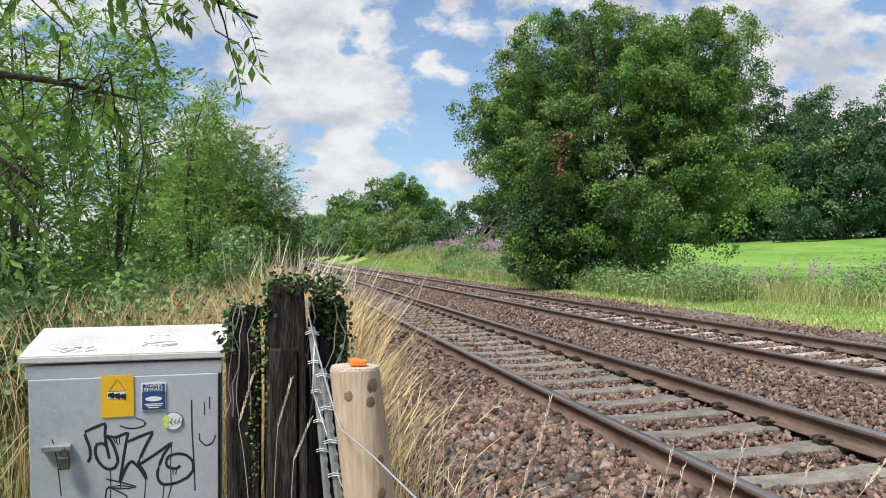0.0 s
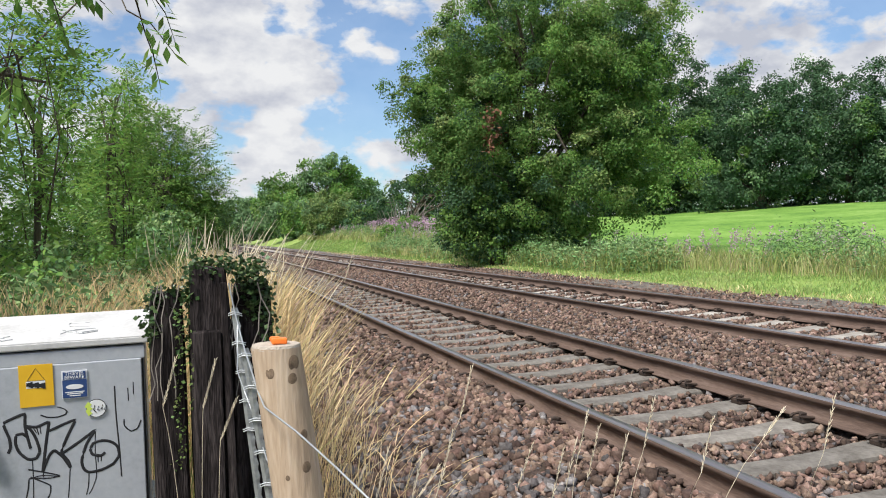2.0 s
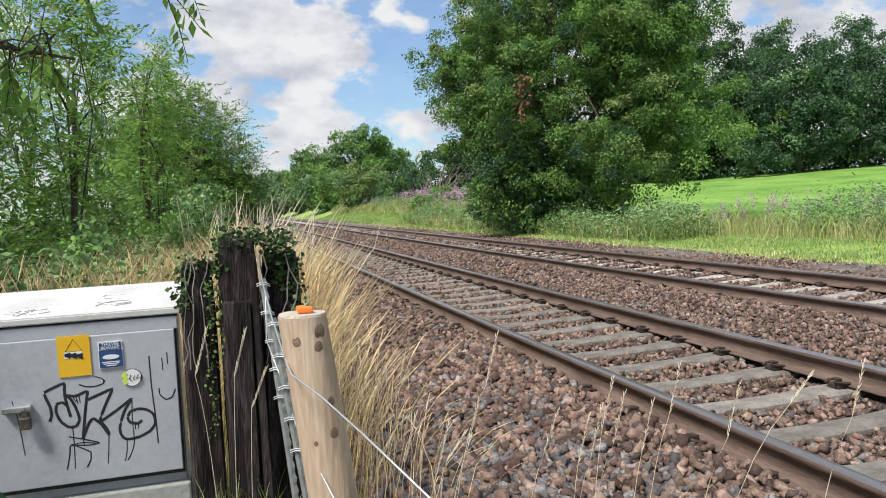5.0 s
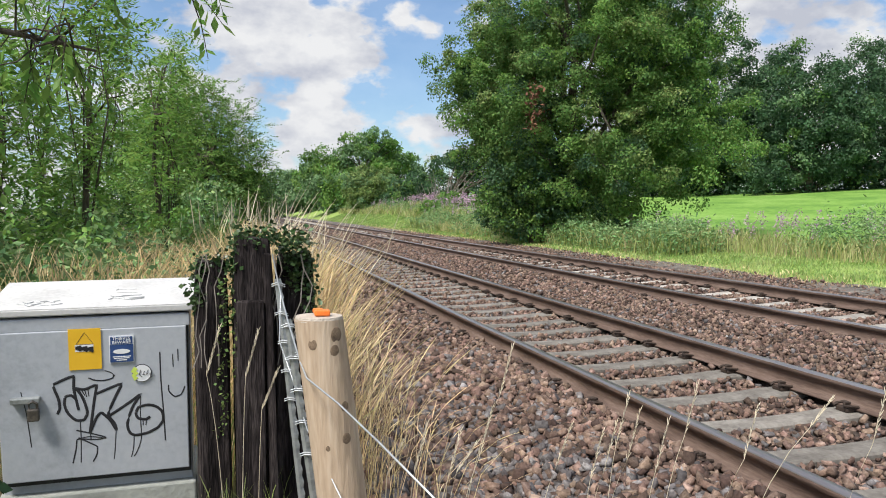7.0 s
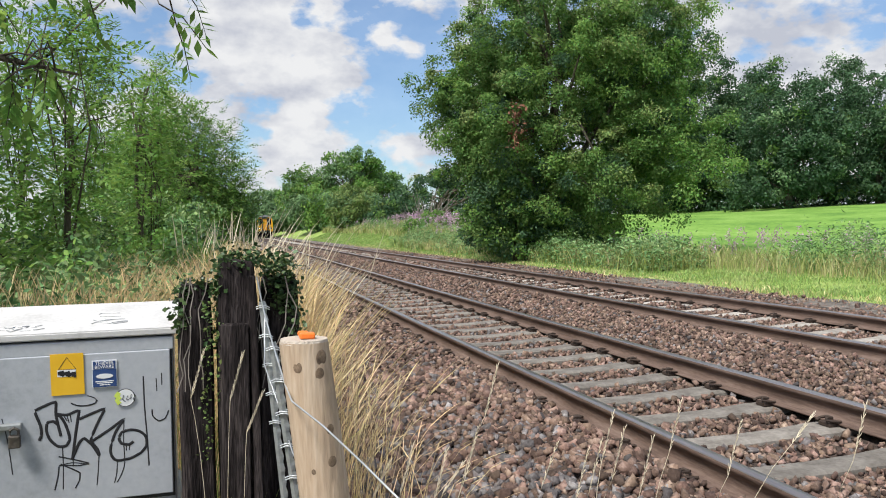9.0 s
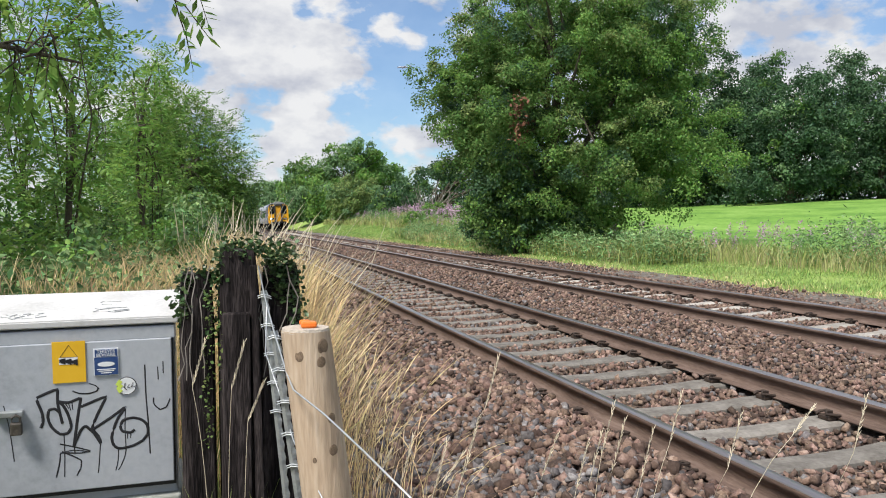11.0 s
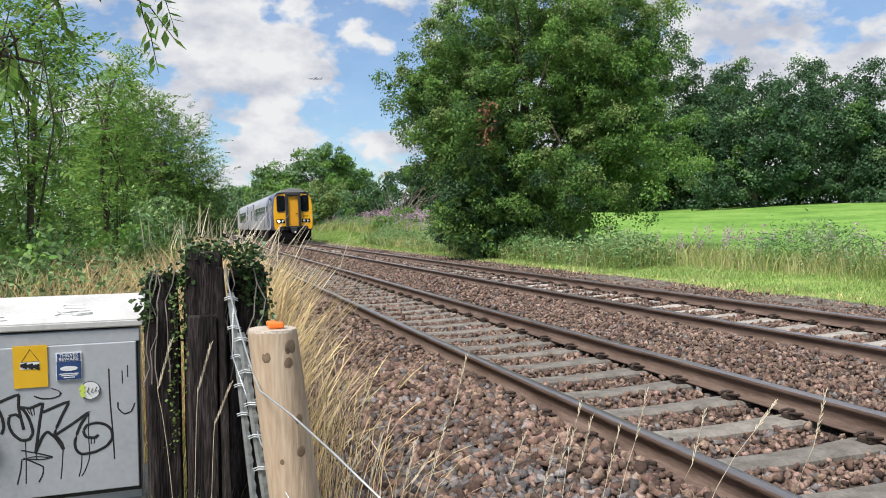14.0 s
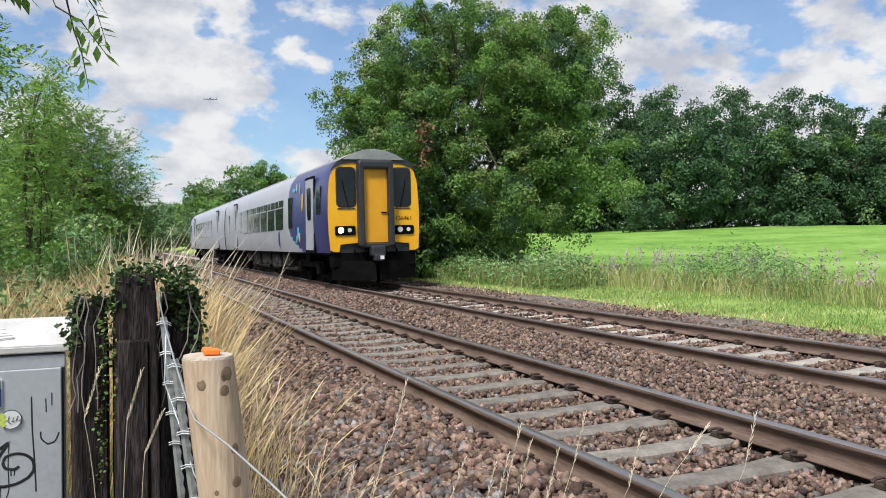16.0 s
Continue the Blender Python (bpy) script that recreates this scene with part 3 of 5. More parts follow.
def tree(name, base, trunk_r, trunk_h, blobs, nclump, per, leaf, spread, mats, label, seed, limbs=14, aspect=.5, shell=.5, bark="bark", stems=1, category="tree", bottom=-1.0, pinnate=False, rough=1.0):
    """Tapered trunk or trunks, limbs that reach into the crown, and a crown of single leaves in clumps. mats: (share, material)."""
    rng = np.random.default_rng(seed)
    thing = tagged(empty(name), label, category)
    x, y, z = base
    if not pinnate:
        nclump, per, spread = max(8, int(nclump * .8)), int(per * 1.4), spread * 1.3
    C, D = clumps(blobs, nclump, rng, shell, bottom, rough)
    bm = bmesh.new()
    top = max(b[2] for b in blobs)
    roots = []
    for k in range(stems):
        sx, sy = (0, 0) if stems == 1 else (rng.normal() * trunk_r * 3, rng.normal() * trunk_r * 3)
        bx = np.mean([b[0] for b in blobs]) + sx * .8
        by = np.mean([b[1] for b in blobs]) + sy * .8
        pts = [(x + sx, y + sy, z - .1)]
        for i in range(1, 6):
            t = i / 5
            pts.append((x + sx + (bx - x - sx) * t ** 1.5 + rng.normal() * .04 * trunk_h * t, y + sy + (by - y - sy) * t ** 1.5 + rng.normal() * .04 * trunk_h * t, z + (top - z) * t))
        tube(bm, pts, [trunk_r * (1 - .8 * i / 5) * (1.25 if i == 0 else 1) for i in range(6)], 8)
        roots.append(pts)
    part("trunk", bm, M[bark], thing, smooth=True)
    for k in rng.choice(len(C), min(limbs, len(C)), replace=False):
        pts = roots[rng.integers(len(roots))]
        a = Vector(pts[rng.integers(1, 5)])
        e = Vector(C[k])
        m = a.lerp(e, .5) + Vector(rng.normal(size=3)) * .06 * (e - a).length + Vector((0, 0, .08 * (e - a).length))
        r = trunk_r * .32
        bm = bmesh.new()
        tube(bm, [a, a.lerp(m, .6), m, m.lerp(e, .6), e], [r, r * .8, r * .6, r * .4, r * .15], 5, False)
        part("limb", bm, M[bark], thing, smooth=True)
    Vs, Fs, Is, off = [], [], [], 0
    order = rng.random(len(C))
    lo = 0.0
    for i, (share, mt) in enumerate(mats):
        pick = (order >= lo) & (order < lo + share)
        sel = C[pick]
        lo += share
        if len(sel) == 0:
            continue
        R = spread * rng.uniform(.6, 1.4, len(sel))
        V, F = (fronds if pinnate else bough_leaves)(sel, D[pick], R, per, leaf, rng, aspect)
        Vs.append(V), Fs.append(F + off), Is.append(np.full(len(F), i))
        off += len(V)
    part("crown", np_mesh("crown", np.concatenate(Vs), np.concatenate(Fs), [M[m] for _, m in mats], np.concatenate(Is)), None, thing)
    return thing


def side(bearing, dist):
    """A place at that bearing (degrees from the line's direction) and distance."""
    b = radians(bearing)
    return Vector((math.sin(b) * dist, math.cos(b) * dist, 0)), Vector((math.cos(b), -math.sin(b), 0))


def big_tree():
    c, r = side(24.6, 28.0)

    def blob(a, z, ra, rz, d=0.0, rd=3.0):
        p = c + r * a + Vector((math.sin(radians(24.6)), math.cos(radians(24.6)), 0)) * d
        return (p.x, p.y, z, ra, rd, rz)
    blobs = [blob(.2, 6.5, 4.6, 4.3, 0, 3.4), blob(-3.0, 6.0, 2.5, 2.6, 0, 2.4), blob(-2.6, 4.4, 2.2, 2.0, -.3, 2.2), blob(3.7, 4.0, 2.2, 2.2, -.6, 2.4), blob(1.2, 3.2, 2.5, 2.0, -1, 2.2), blob(2.4, 7.2, 2.8, 3.0, 0, 2.6), blob(-1.4, 8.3, 2.7, 2.4, 0, 2.4), blob(3.2, 7.9, 2.3, 2.4, 0, 2.2), blob(-1.9, 3.0, 1.7, 1.7, -.4, 2.0)]
    b = c + r * -.6
    crown_tree = tree("tree", (b.x, b.y, .55), .34, 8, blobs, 1650, 185, .098, .30, [(.48, "leaf"), (.18, "leaf_dark"), (.24, "leaf_light"), (.10, "leaf_olive")], "large dense green tree beside the far track", 11, 24, .55, .25, rough=.45)
    blobs = [blob(-2.0, 2.2, 1.4, 1.8, -.6, 1.3), blob(-1.0, 2.1, 1.6, 1.6, -.9, 1.2), blob(-2.7, 1.5, 1.0, 1.0, -.4, 1.2), blob(.6, 1.7, 1.7, 1.1, -.9, 1.1), blob(-1.8, 3.2, 1.3, 1.5, -1.4, .9)]
    b = c + r * -1.8
    tree("shrub", (b.x, b.y - .4, .55), .10, 2, blobs, 560, 60, .11, .22, [(.4, "leaf_dark"), (.3, "leaf"), (.3, "leaf_light")], "dark ivy and shrubs round the foot of the tree", 12, 20, .6, .3, stems=3, category="shrub")
    # a cluster of dead brown leaves hanging in the crown
    rng = np.random.default_rng(5)
    p = Vector((9.2, 23.4, 4.85))
    V, F = leaf_cloud(np.array([[p.x, p.y, p.z + .35 * k - .5] for k in range(4)]), np.full((4, 1), .16), 40, .16, rng, 1.0)
    part("dead_leaves", np_mesh("dead_leaves", V, F, M["leaf_brown"]), None, crown_tree, "withered brown leaves on a broken branch")["kind"] = "stuff"


big_tree()

# trees on the near side of the line
tree("tree", (-.8, 22.3, .5), .13, 5, [(-.9, 22.6, 3.5, 1.7, 1.7, 2.0), (-.1, 21.8, 2.7, 1.3, 1.3, 1.5), (-1.9, 22.5, 3.2, 1.4, 1.4, 1.7), (-.9, 22, 1.7, 1.9, 1.5, 1.0), (.35, 21.6, 2.0, .8, 1.0, .9)], 760, 9, .10, .30, [(.45, "leaf"), (.45, "leaf_light"), (.10, "leaf_olive")], "feathery green ash tree beside the line", 21, 40, .36, .35, stems=3, pinnate=True)
tree("tree", (-2.2, 31, .5), .14, 5, [(-2.0, 31, 3.0, 2.2, 2.2, 2.2), (-.4, 33, 2.2, 1.5, 1.8, 1.6)], 300, 40, .2, .34, [(.6, "leaf"), (.4, "leaf_dark")], "bushy green tree beside the line", 22, 20, .4, stems=2)
tree("tree", (-3.2, 46, .5), .16, 5, [(-3.0, 46, 3.0, 2.6, 3, 2.4), (-2.4, 56, 2.8, 2.6, 4, 2.2), (-1.6, 40, 1.8, 1.6, 3, 1.2)], 320, 36, .28, .45, [(.5, "leaf"), (.5, "leaf_dark")], "green trees along the line farther off", 23, 16, .5, stems=3)
tree("tree", (-7, 75, .5), .2, 7, [(-6.5, 75, 3.5, 3.5, 5, 3.2), (-8, 90, 4, 4, 6, 3.8), (-10, 110, 4.5, 5, 8, 4)], 300, 36, .4, .7, [(.6, "leaf_far_hazed"), (.4, "leaf_dark")], "far green trees on the inside of the bend", 24, 12, .5, stems=3)
tree("shrub", (.2, 30, .45), .06, 2, [(.5, 30, 1.5, 1.0, 1.6, 1.2), (-.8, 29, 1.7, 1.2, 1.6, 1.3), (-.2, 38, 1.8, 1.5, 2, 1.5)], 200, 60, .13, .22, [(.6, "leaf_dark"), (.4, "leaf")], "dark green bushes close to the line", 25, 12, .5, stems=3, category="shrub")

SAPLINGS = [(-1.15, 6.9, 3.7), (-1.75, 6.3, 3.3), (-2.3, 7.4, 3.9), (-.75, 9.2, 3.3), (-3.0, 8.6, 4.6), (-1.6, 10.4, 4.3), (-.95, 12.6, 4.3), (-2.6, 12.0, 5.0), (-1.1, 15.5, 4.6), (-3.8, 11.0, 5.2), (-2.3, 16.5, 5.2), (-1.45, 5.4, 2.6)]
for i, (sx, sy, sh) in enumerate(SAPLINGS):
    tree("sapling", (sx, sy, .5), .026 + .003 * sh, sh, [(sx + .05, sy, sh * .78, .42, .42, sh * .26), (sx - .05, sy, sh * .5, .5, .5, sh * .28), (sx, sy, sh * .92, .22, .22, sh * .14)], 62, 7, .062 + .0016 * sy, .17, [(.70, "ash_leaf"), (.22, "leaf_light"), (.08, "leaf_olive")], "slender young ash tree with pinnate green leaves", 40 + i, 12, .38, .1, category="tree", pinnate=True)

BUSHES = [(-1.75, 5.0, 1.0, .6), (-.95, 5.2, .8, .4), (-.5, 7.4, .8, .45), (-2.4, 5.4, 1.4, .9), (-1.2, 6.4, .9, .5), (-1.6, 7.6, 1.4, .9), (-.6, 8.8, 1.2, .8), (-2.9, 7.2, 1.7, 1.1), (-1.3, 10.5, 1.5, 1.0), (-.55, 12, 1.4, .9), (-3.6, 10, 2.0, 1.4), (-.8, 16, 1.6, 1.2), (-2.4, 14, 2.0, 1.4), (-1.2, 19, 1.7, 1.2)]
for i, (sx, sy, sh, sr) in enumerate(BUSHES):
    tree("bramble", (sx, sy, .45), .012, sh, [(sx, sy, .45 + sh * .45, sr, sr, sh * .55), (sx + .3 * sr, sy - .2 * sr, .45 + sh * .75, sr * .5, sr * .5, sh * .4)], 150, 30, .055, .12, [(.15, "leaf_dark"), (.45, "weed"), (.40, "leaf_light")], "tangled bramble and nettle undergrowth", 70 + i, 22, .55, .25, stems=4, category="shrub")

# close leaves at the edge of the cabinet
tree("bramble", (-.86, 2.25, .3), .008, .8, [(-.74, 2.3, .72, .07, .12, .30), (-.78, 2.25, 1.02, .06, .10, .22), (-.80, 2.35, .5, .10, .12, .25)], 30, 14, .062, .05, [(.6, "leaf_dark"), (.4, "weed")], "dark green bramble leaves hanging beside the cabinet", 90, 12, .62, .2, stems=3, category="shrub")
tree("bramble", (-1.3, 3.6, .4), .010, 1.0, [(-1.15, 3.6, 1.0, .3, .2, .4), (-1.6, 3.6, 1.1, .4, .3, .6)], 90, 20, .055, .10, [(.6, "leaf_dark"), (.3, "weed"), (.1, "leaf_light")], "bramble bush behind the cabinet", 91, 12, .6, .2, stems=4, category="shrub")


# overhanging ash bough: twigs with pairs of leaflets
def ash_bough():
    rng = np.random.default_rng(8)
    thing = tagged(empty("ash_tree"), "overhanging ash bough with drooping pinnate leaves", "tree")
    bm = bmesh.new()
    tube(bm, [(-2.4, 3.3, .4), (-2.3, 3.3, 1.6), (-2.05, 3.3, 2.6), (-1.9, 3.3, 3.6)], [.10, .085, .07, .05], 8)
    part("trunk", bm, M["bark"], thing, smooth=True)
    boughs = [[(-2.1, 3.3, 2.4), (-1.5, 3.35, 2.52), (-.95, 3.4, 2.60), (-.5, 3.45, 2.66), (-.05, 3.5, 2.52)],
              [(-2.1, 3.3, 2.2), (-1.5, 3.5, 2.25), (-.9, 3.6, 2.22), (-.55, 3.6, 2.16)],
              [(-2.0, 3.3, 2.6), (-1.3, 3.3, 2.72), (-.8, 3.4, 2.78), (-.45, 3.4, 2.72)],
              [(-2.1, 3.3, 2.0), (-1.5, 3.3, 2.02), (-1.05, 3.3, 1.9), (-.85, 3.35, 1.75)]]
    Vs, Fs, off = [], [], 0
    for b in boughs:
        n = len(b)
        bm = bmesh.new()
        tube(bm, b, [.028 * (1 - .8 * i / (n - 1)) for i in range(n)], 6)
        for k in range(36):
            t = rng.uniform(.2, .93) * (n - 1)
            i = min(int(t), n - 2)
            p = Vector(b[i]).lerp(Vector(b[i + 1]), t - i)
            tw = p + Vector((rng.normal() * .10, rng.normal() * .12, rng.normal() * .12))
            tube(bm, [p, p.lerp(tw, .5) + Vector((0, 0, .02)), tw], [.005, .004, .003], 4, False)
            p = tw
            d = Vector((rng.normal() * .6 + .25, rng.normal() * .5, -.35 - .5 * rng.random())).normalized()
            L = rng.uniform(.16, .28)
            q = [p, p + d * L * .5 + Vector((0, 0, .02)), p + d * L + Vector((0, 0, -.03))]
            tube(bm, q, [.0035, .003, .0015], 4, False)
            s = d.cross(Vector(rng.normal(size=3))).normalized()
            for j in range(6):
                f = .25 + .14 * j
                o = Vector(q[0]).lerp(Vector(q[2]), f)
                for sg in ((-1, 1) if j < 5 else (0,)):
                    v = (s * sg * .8 + d * .55 + Vector((0, 0, -.25)) + Vector(rng.normal(size=3)) * .12).normalized()
                    w = v.cross(Vector((rng.normal() * .3, rng.normal() * .3, 1))).normalized()
                    l = rng.uniform(.06, .085)
                    Vs += [o, o + v * l * .45 + w * l * .2, o + v * l, o + v * l * .45 - w * l * .2]
                    Fs += [(off, off + 1, off + 2), (off, off + 2, off + 3)]
                    off += 4
        part("limb", bm, M["bark"], thing, smooth=True)
    part("crown", np_mesh("crown", [tuple(v) for v in Vs], Fs, M["ash_leaf"]), None, thing)


ash_bough()

# far trees beyond the tracks; aerial haze is mixed into their leaf colour
tree("tree", (17, 112, 1.5), .5, 12, [(13.0, 114, 6.6, 5, 5, 4.6), (18.5, 111, 8.6, 5.5, 5, 5.0), (24, 114, 6.6, 4.5, 5, 4.2), (14.5, 108, 4.5, 5, 4, 4)], 480, 90, .40, .75, [(.45, "leaf_far_hazed"), (.25, "leaf"), (.30, "leaf_light")], "tall far rounded green tree beyond the line", 31, 20, .55)
tree("tree", (14.2, 84, 1.0), .25, 6, [(14.2, 84, 4.0, 3.4, 3.2, 2.9), (15.8, 84, 3.2, 2.6, 2.6, 2.3)], 330, 70, .24, .42, [(.8, "leaf_olive"), (.2, "leaf_far_hazed")], "olive-green rounded bush on the bank", 32, 16, .5, category="shrub")
tree("tree", (11, 150, 1.5), .5, 9, [(8, 150, 5, 5, 6, 5), (14, 145, 6, 6, 6, 5), (3, 165, 5, 6, 6, 4.5)], 330, 40, .7, 1.0, [(1.0, "leaf_far_hazed")], "distant green trees beyond the bend, haze in their leaf colour", 33, 10, .55)
tree("tree", (19.5, 68, 1.5), .3, 7, [(18.5, 68, 4.4, 3.2, 3.2, 2.8), (22, 66, 5.0, 3.2, 3, 3.4), (15.8, 72, 2.8, 2.6, 2.6, 2.0), (25, 62, 5, 3.5, 3, 4)], 480, 44, .3, .5, [(.75, "leaf_dark"), (.2, "leaf"), (.05, "leaf_olive")], "dark green thicket behind the verge", 34, 20, .5, stems=3)
tree("shrub", (16.8, 60, 1.2), .1, 2, [(16.4, 59, 1.9, 1.6, 1.5, 1.2), (13.5, 54, 1.6, .9, 1, .7), (18.5, 56, 2.2, 1.8, 1.5, 1.4)], 220, 40, .2, .3, [(.5, "leaf_light"), (.5, "leaf")], "light green shrubs on the bank", 35, 12, .5, category="shrub")


def dead_shrub():
    rng = np.random.default_rng(61)
    bm = bmesh.new()
    for k in range(46):
        a = Vector((17.2 + rng.normal() * .8, 64 + rng.normal() * .8, 1.3))
        d = Vector((rng.normal() * .55, rng.normal() * .4, 1)).normalized()
        L = rng.uniform(2.2, 4.6)
        tube(bm, [a, a + d * L * .5, a + d * L + Vector((rng.normal() * .4, 0, -.2))], [.05, .035, .012], 4, False)
    thing = part("shrub", bm, M["bark_pale"])
    tagged(thing, "bare grey dead shrub among the green thicket", "shrub")


dead_shrub()
rw = random.Random(4)
for i in range(13):
    b = 29 + i * 2.7
    d = 73 + rw.uniform(-4, 4) + (6 if i % 2 else 0)
    p, r = side(b, d)
    zt = 17.6 - max(0, i - 5) * .5 + rw.uniform(-2.2, 1.8)
    g = float(gz(p.x, 0))
    a = rw.uniform(3.6, 4.6)
    blobs = [(p.x, p.y, g + (zt - g) * .62, a, a, (zt - g) * .38), (p.x + r.x * 1.8, p.y + r.y * 1.8, g + (zt - g) * .36, a * .95, a, (zt - g) * .34), (p.x - r.x * 1.8, p.y - r.y * 1.8, g + (zt - g) * .22, a, a, (zt - g) * .24)]
    tree("tree", (p.x, p.y, g), .34, 10, blobs, 260, 120, .24, .62, [(.82, "leaf_dark"), (.10, "leaf"), (.08, "leaf_far_hazed")], "tall dark green tree in the wood behind the field", 100 + i, 14, .6, .5)
tree("hedge", (48, 58, 3.2), .2, 3, [(30 + 5 * k, 76 - 5.2 * k, 4.1, 3.4, 2.6, 2.4) for k in range(9)] + [(34 + 5 * k, 85 - 5.2 * k, 4.6, 3.8, 2.6, 2.8) for k in range(9)], 950, 40, .36, .6, [(.85, "leaf_dark"), (.15, "leaf")], "dark undergrowth along the edge of the wood", 130, 10, .6, stems=3, category="hedge")

# ---------- grasses ----------
G = np.random.default_rng(17)


def scatter(n, u0, u1, y0, y1, power=1.6):
    return G.uniform(u0, u1, n), y0 + (y1 - y0) * G.random(n) ** power


def band(n, mid, dev, lo, hi, y0, y1, power):
    return np.clip(G.normal(mid, dev, n), lo, hi + G.uniform(-.3, 0, n)), y0 + (y1 - y0) * G.random(n) ** power


u, y = band(6800, .08, .36, -1.0, .72, 3.2, 34, 1.8)
blades("dry_grass", u, y, G.uniform(.5, .98, len(u)), .0022 + .00034 * y, .42, M["straw"], "tall golden dry grass along the fence", "grass", G, head=1.7, wind=(.14, 0))
u, y = band(3800, -.65, .45, -1.9, .2, 3.2, 24, 1.7)
blades("dry_grass", u, y, G.uniform(.7, 1.08, len(u)), .0024 + .00034 * y, .42, M["straw"], "tall dry grass among the undergrowth", "grass", G, head=1.5)
u, y = band(2400, -.45, .38, -1.3, .1, 3.5, 9, 1.1)
blades("dry_grass", u, y, G.uniform(.6, 1.05, len(u)), .0018 + .00034 * y, .40, M["straw"], "dense dry grass behind the cabinet", "grass", G, head=1.6, wind=(.08, 0))
u, y = band(420, .75, .18, .3, 1.2, 3.2, 12, 1.3)
blades("dry_grass", u, y, G.uniform(.25, .6, len(u)), .0026 + .0004 * y, .7, M["straw"], "thin dry grass leaning over the ballast", "grass", G, head=1.4, wind=(.3, 0))
u, y = band(2600, -.2, .5, -1.6, .75, 2.5, 14, 1.5)
u = np.where(u > .12 * y, u - .5, u)
u = np.where((y < 3.1) & (u < .3), u - 1.0, u)
y = np.where((y < 3.1) & (u > -.9) & (u < -.1), 3.3, y)
blades("wild_grass", u, y, G.uniform(.3, .8, len(u)), .005 + .0004 * y, .6, M["grassmix"], "mixed green and yellow grass at the fence", "grass", G)
u, y = scatter(90000, 9.3, 13.2, 4, 95, 1.8)
h = G.uniform(.035, .12, len(u)) * (1 + .8 * (G.random(len(u)) < .06))
blades("verge_grass", u, y, h, .005 + .0008 * y, .6, M["grass"], "short bright green grass on the verge", "grass", G)
u, y = scatter(1900, 9.05, 9.75, 4, 60, 1.6)
blades("dry_grass", u, y, G.uniform(.05, .16, len(u)), .007 + .0006 * y, .9, M["straw"], "flattened straw along the edge of the verge", "grass", G)
u, y = scatter(17000, 11.9, 14.8, 5, 100, 1.6)
lump = np.array([noise.noise(Vector((a * .8, b * .35, 1))) for a, b in zip(u, y)])
blades("wild_grass", u, y, G.uniform(.3, .75, len(u)) * (1 + .6 * lump), .006 + .0007 * y, .55, M["grassmix"], "pale seeding grass along the field edge", "grass", G)
u, y = scatter(11000, 12.3, 15, 6, 100, 1.5)
lump = np.array([noise.noise(Vector((a * .6, b * .25, 5))) for a, b in zip(u, y)])
keep = lump > .10 - .35 * (y > 22)
u, y, lump = u[keep], y[keep], lump[keep]
c = np.stack([u + bend(y), y, gz(u, y) + G.uniform(.03, .62, len(u)) * (1 + 1.1 * lump)], 1)
V, F = leaf_cloud(c, np.full((len(u), 1), .10), 8, .10, G, 1.0, .3)
tagged(new("weeds", np_mesh("weeds", V, F, M["weed"])), "dense green weeds along the field edge", "weeds", kind="stuff")
u, y = scatter(320, 12.3, 14.6, 9, 95, 1.3)
c = np.concatenate([np.stack([u + bend(y) + .01 * k, y, gz(u, y) + .55 + .07 * k + .20 * np.sin(u * 9)], 1) for k in range(5)])
V, F = leaf_cloud(c, np.full((len(c), 1), .04), 7, .055, G, 1.0, .6)
tagged(new("willowherb", np_mesh("willowherb", V, F, M["pink"])), "pink rosebay willowherb flower spikes along the verge", "flowers", kind="stuff")
u, y = scatter(120, 14.5, 18, 50, 72, 1.0)
c = np.concatenate([np.stack([u + bend(y), y, gz(u, y) + .55 + .1 * k], 1) for k in range(4)])
V, F = leaf_cloud(c, np.full((len(c), 1), .08), 5, .16, G, 1.0, .6)
tagged(new("willowherb", np_mesh("willowherb", V, F, M["pink"])), "far band of pink willowherb on the bank", "flowers", kind="stuff")


u, y = band(4600, .34, .20, -.15, .80, 3.4, 11, 1.2)
u = np.where(u > .115 * y, u - .35, u)
blades("dry_grass", u, y, G.uniform(.7, 1.22, len(u)), .0012 + .00042 * y, .40, M["straw"], "dense golden grass behind the old posts", "grass", G, head=1.9, wind=(.07, -.02))
u, y = band(1500, .25, .3, -.4, .9, 10, 40, 1.4)
blades("dry_grass", u, y, G.uniform(.75, 1.15, len(u)), .0025 + .0003 * y, .35, M["straw"], "tall straw-coloured grass farther along the fence", "grass", G, head=1.8, wind=(.12, 0))
u, y = band(170, .28, .26, -.5, .8, 3.6, 10, 1.2)
blades("dry_grass", u, y, G.uniform(1.2, 1.5, len(u)), .0013 + .0003 * y, .32, M["straw_pale"], "long pale grass stalks rising over the fence line", "grass", G, head=2.2, wind=(.12, 0))
u, y = band(1500, -1.2, .55, -2.4, -.2, 3.5, 7, 1.2)
c = np.stack([u, y, gz(u, y) + G.uniform(.1, .85, len(u))], 1)
V, F = leaf_cloud(c, np.full((len(u), 1), .05), 7, .055, G, 1.0, .45)
tagged(new("nettles", np_mesh("nettles", V, F, M["weed"])), "green nettles and weeds behind the cabinet", "weeds", kind="stuff")
u, y = scatter(5200, 10.0, 12.2, 17, 48, 1.0)
lump = np.array([noise.noise(Vector((a * .7, b * .3, 9))) for a, b in zip(u, y)])
blades("wild_grass", u, y, G.uniform(.35, .8, len(u)) * (1 + .5 * lump), .010 + .0007 * y, .5, M["grassmix"], "tall pale weeds and grass before the big tree", "grass", G)
c = np.stack([u + bend(y), y, gz(u, y) + G.uniform(.05, .6, len(u)) * (1 + .7 * lump)], 1)[lump > -.1]
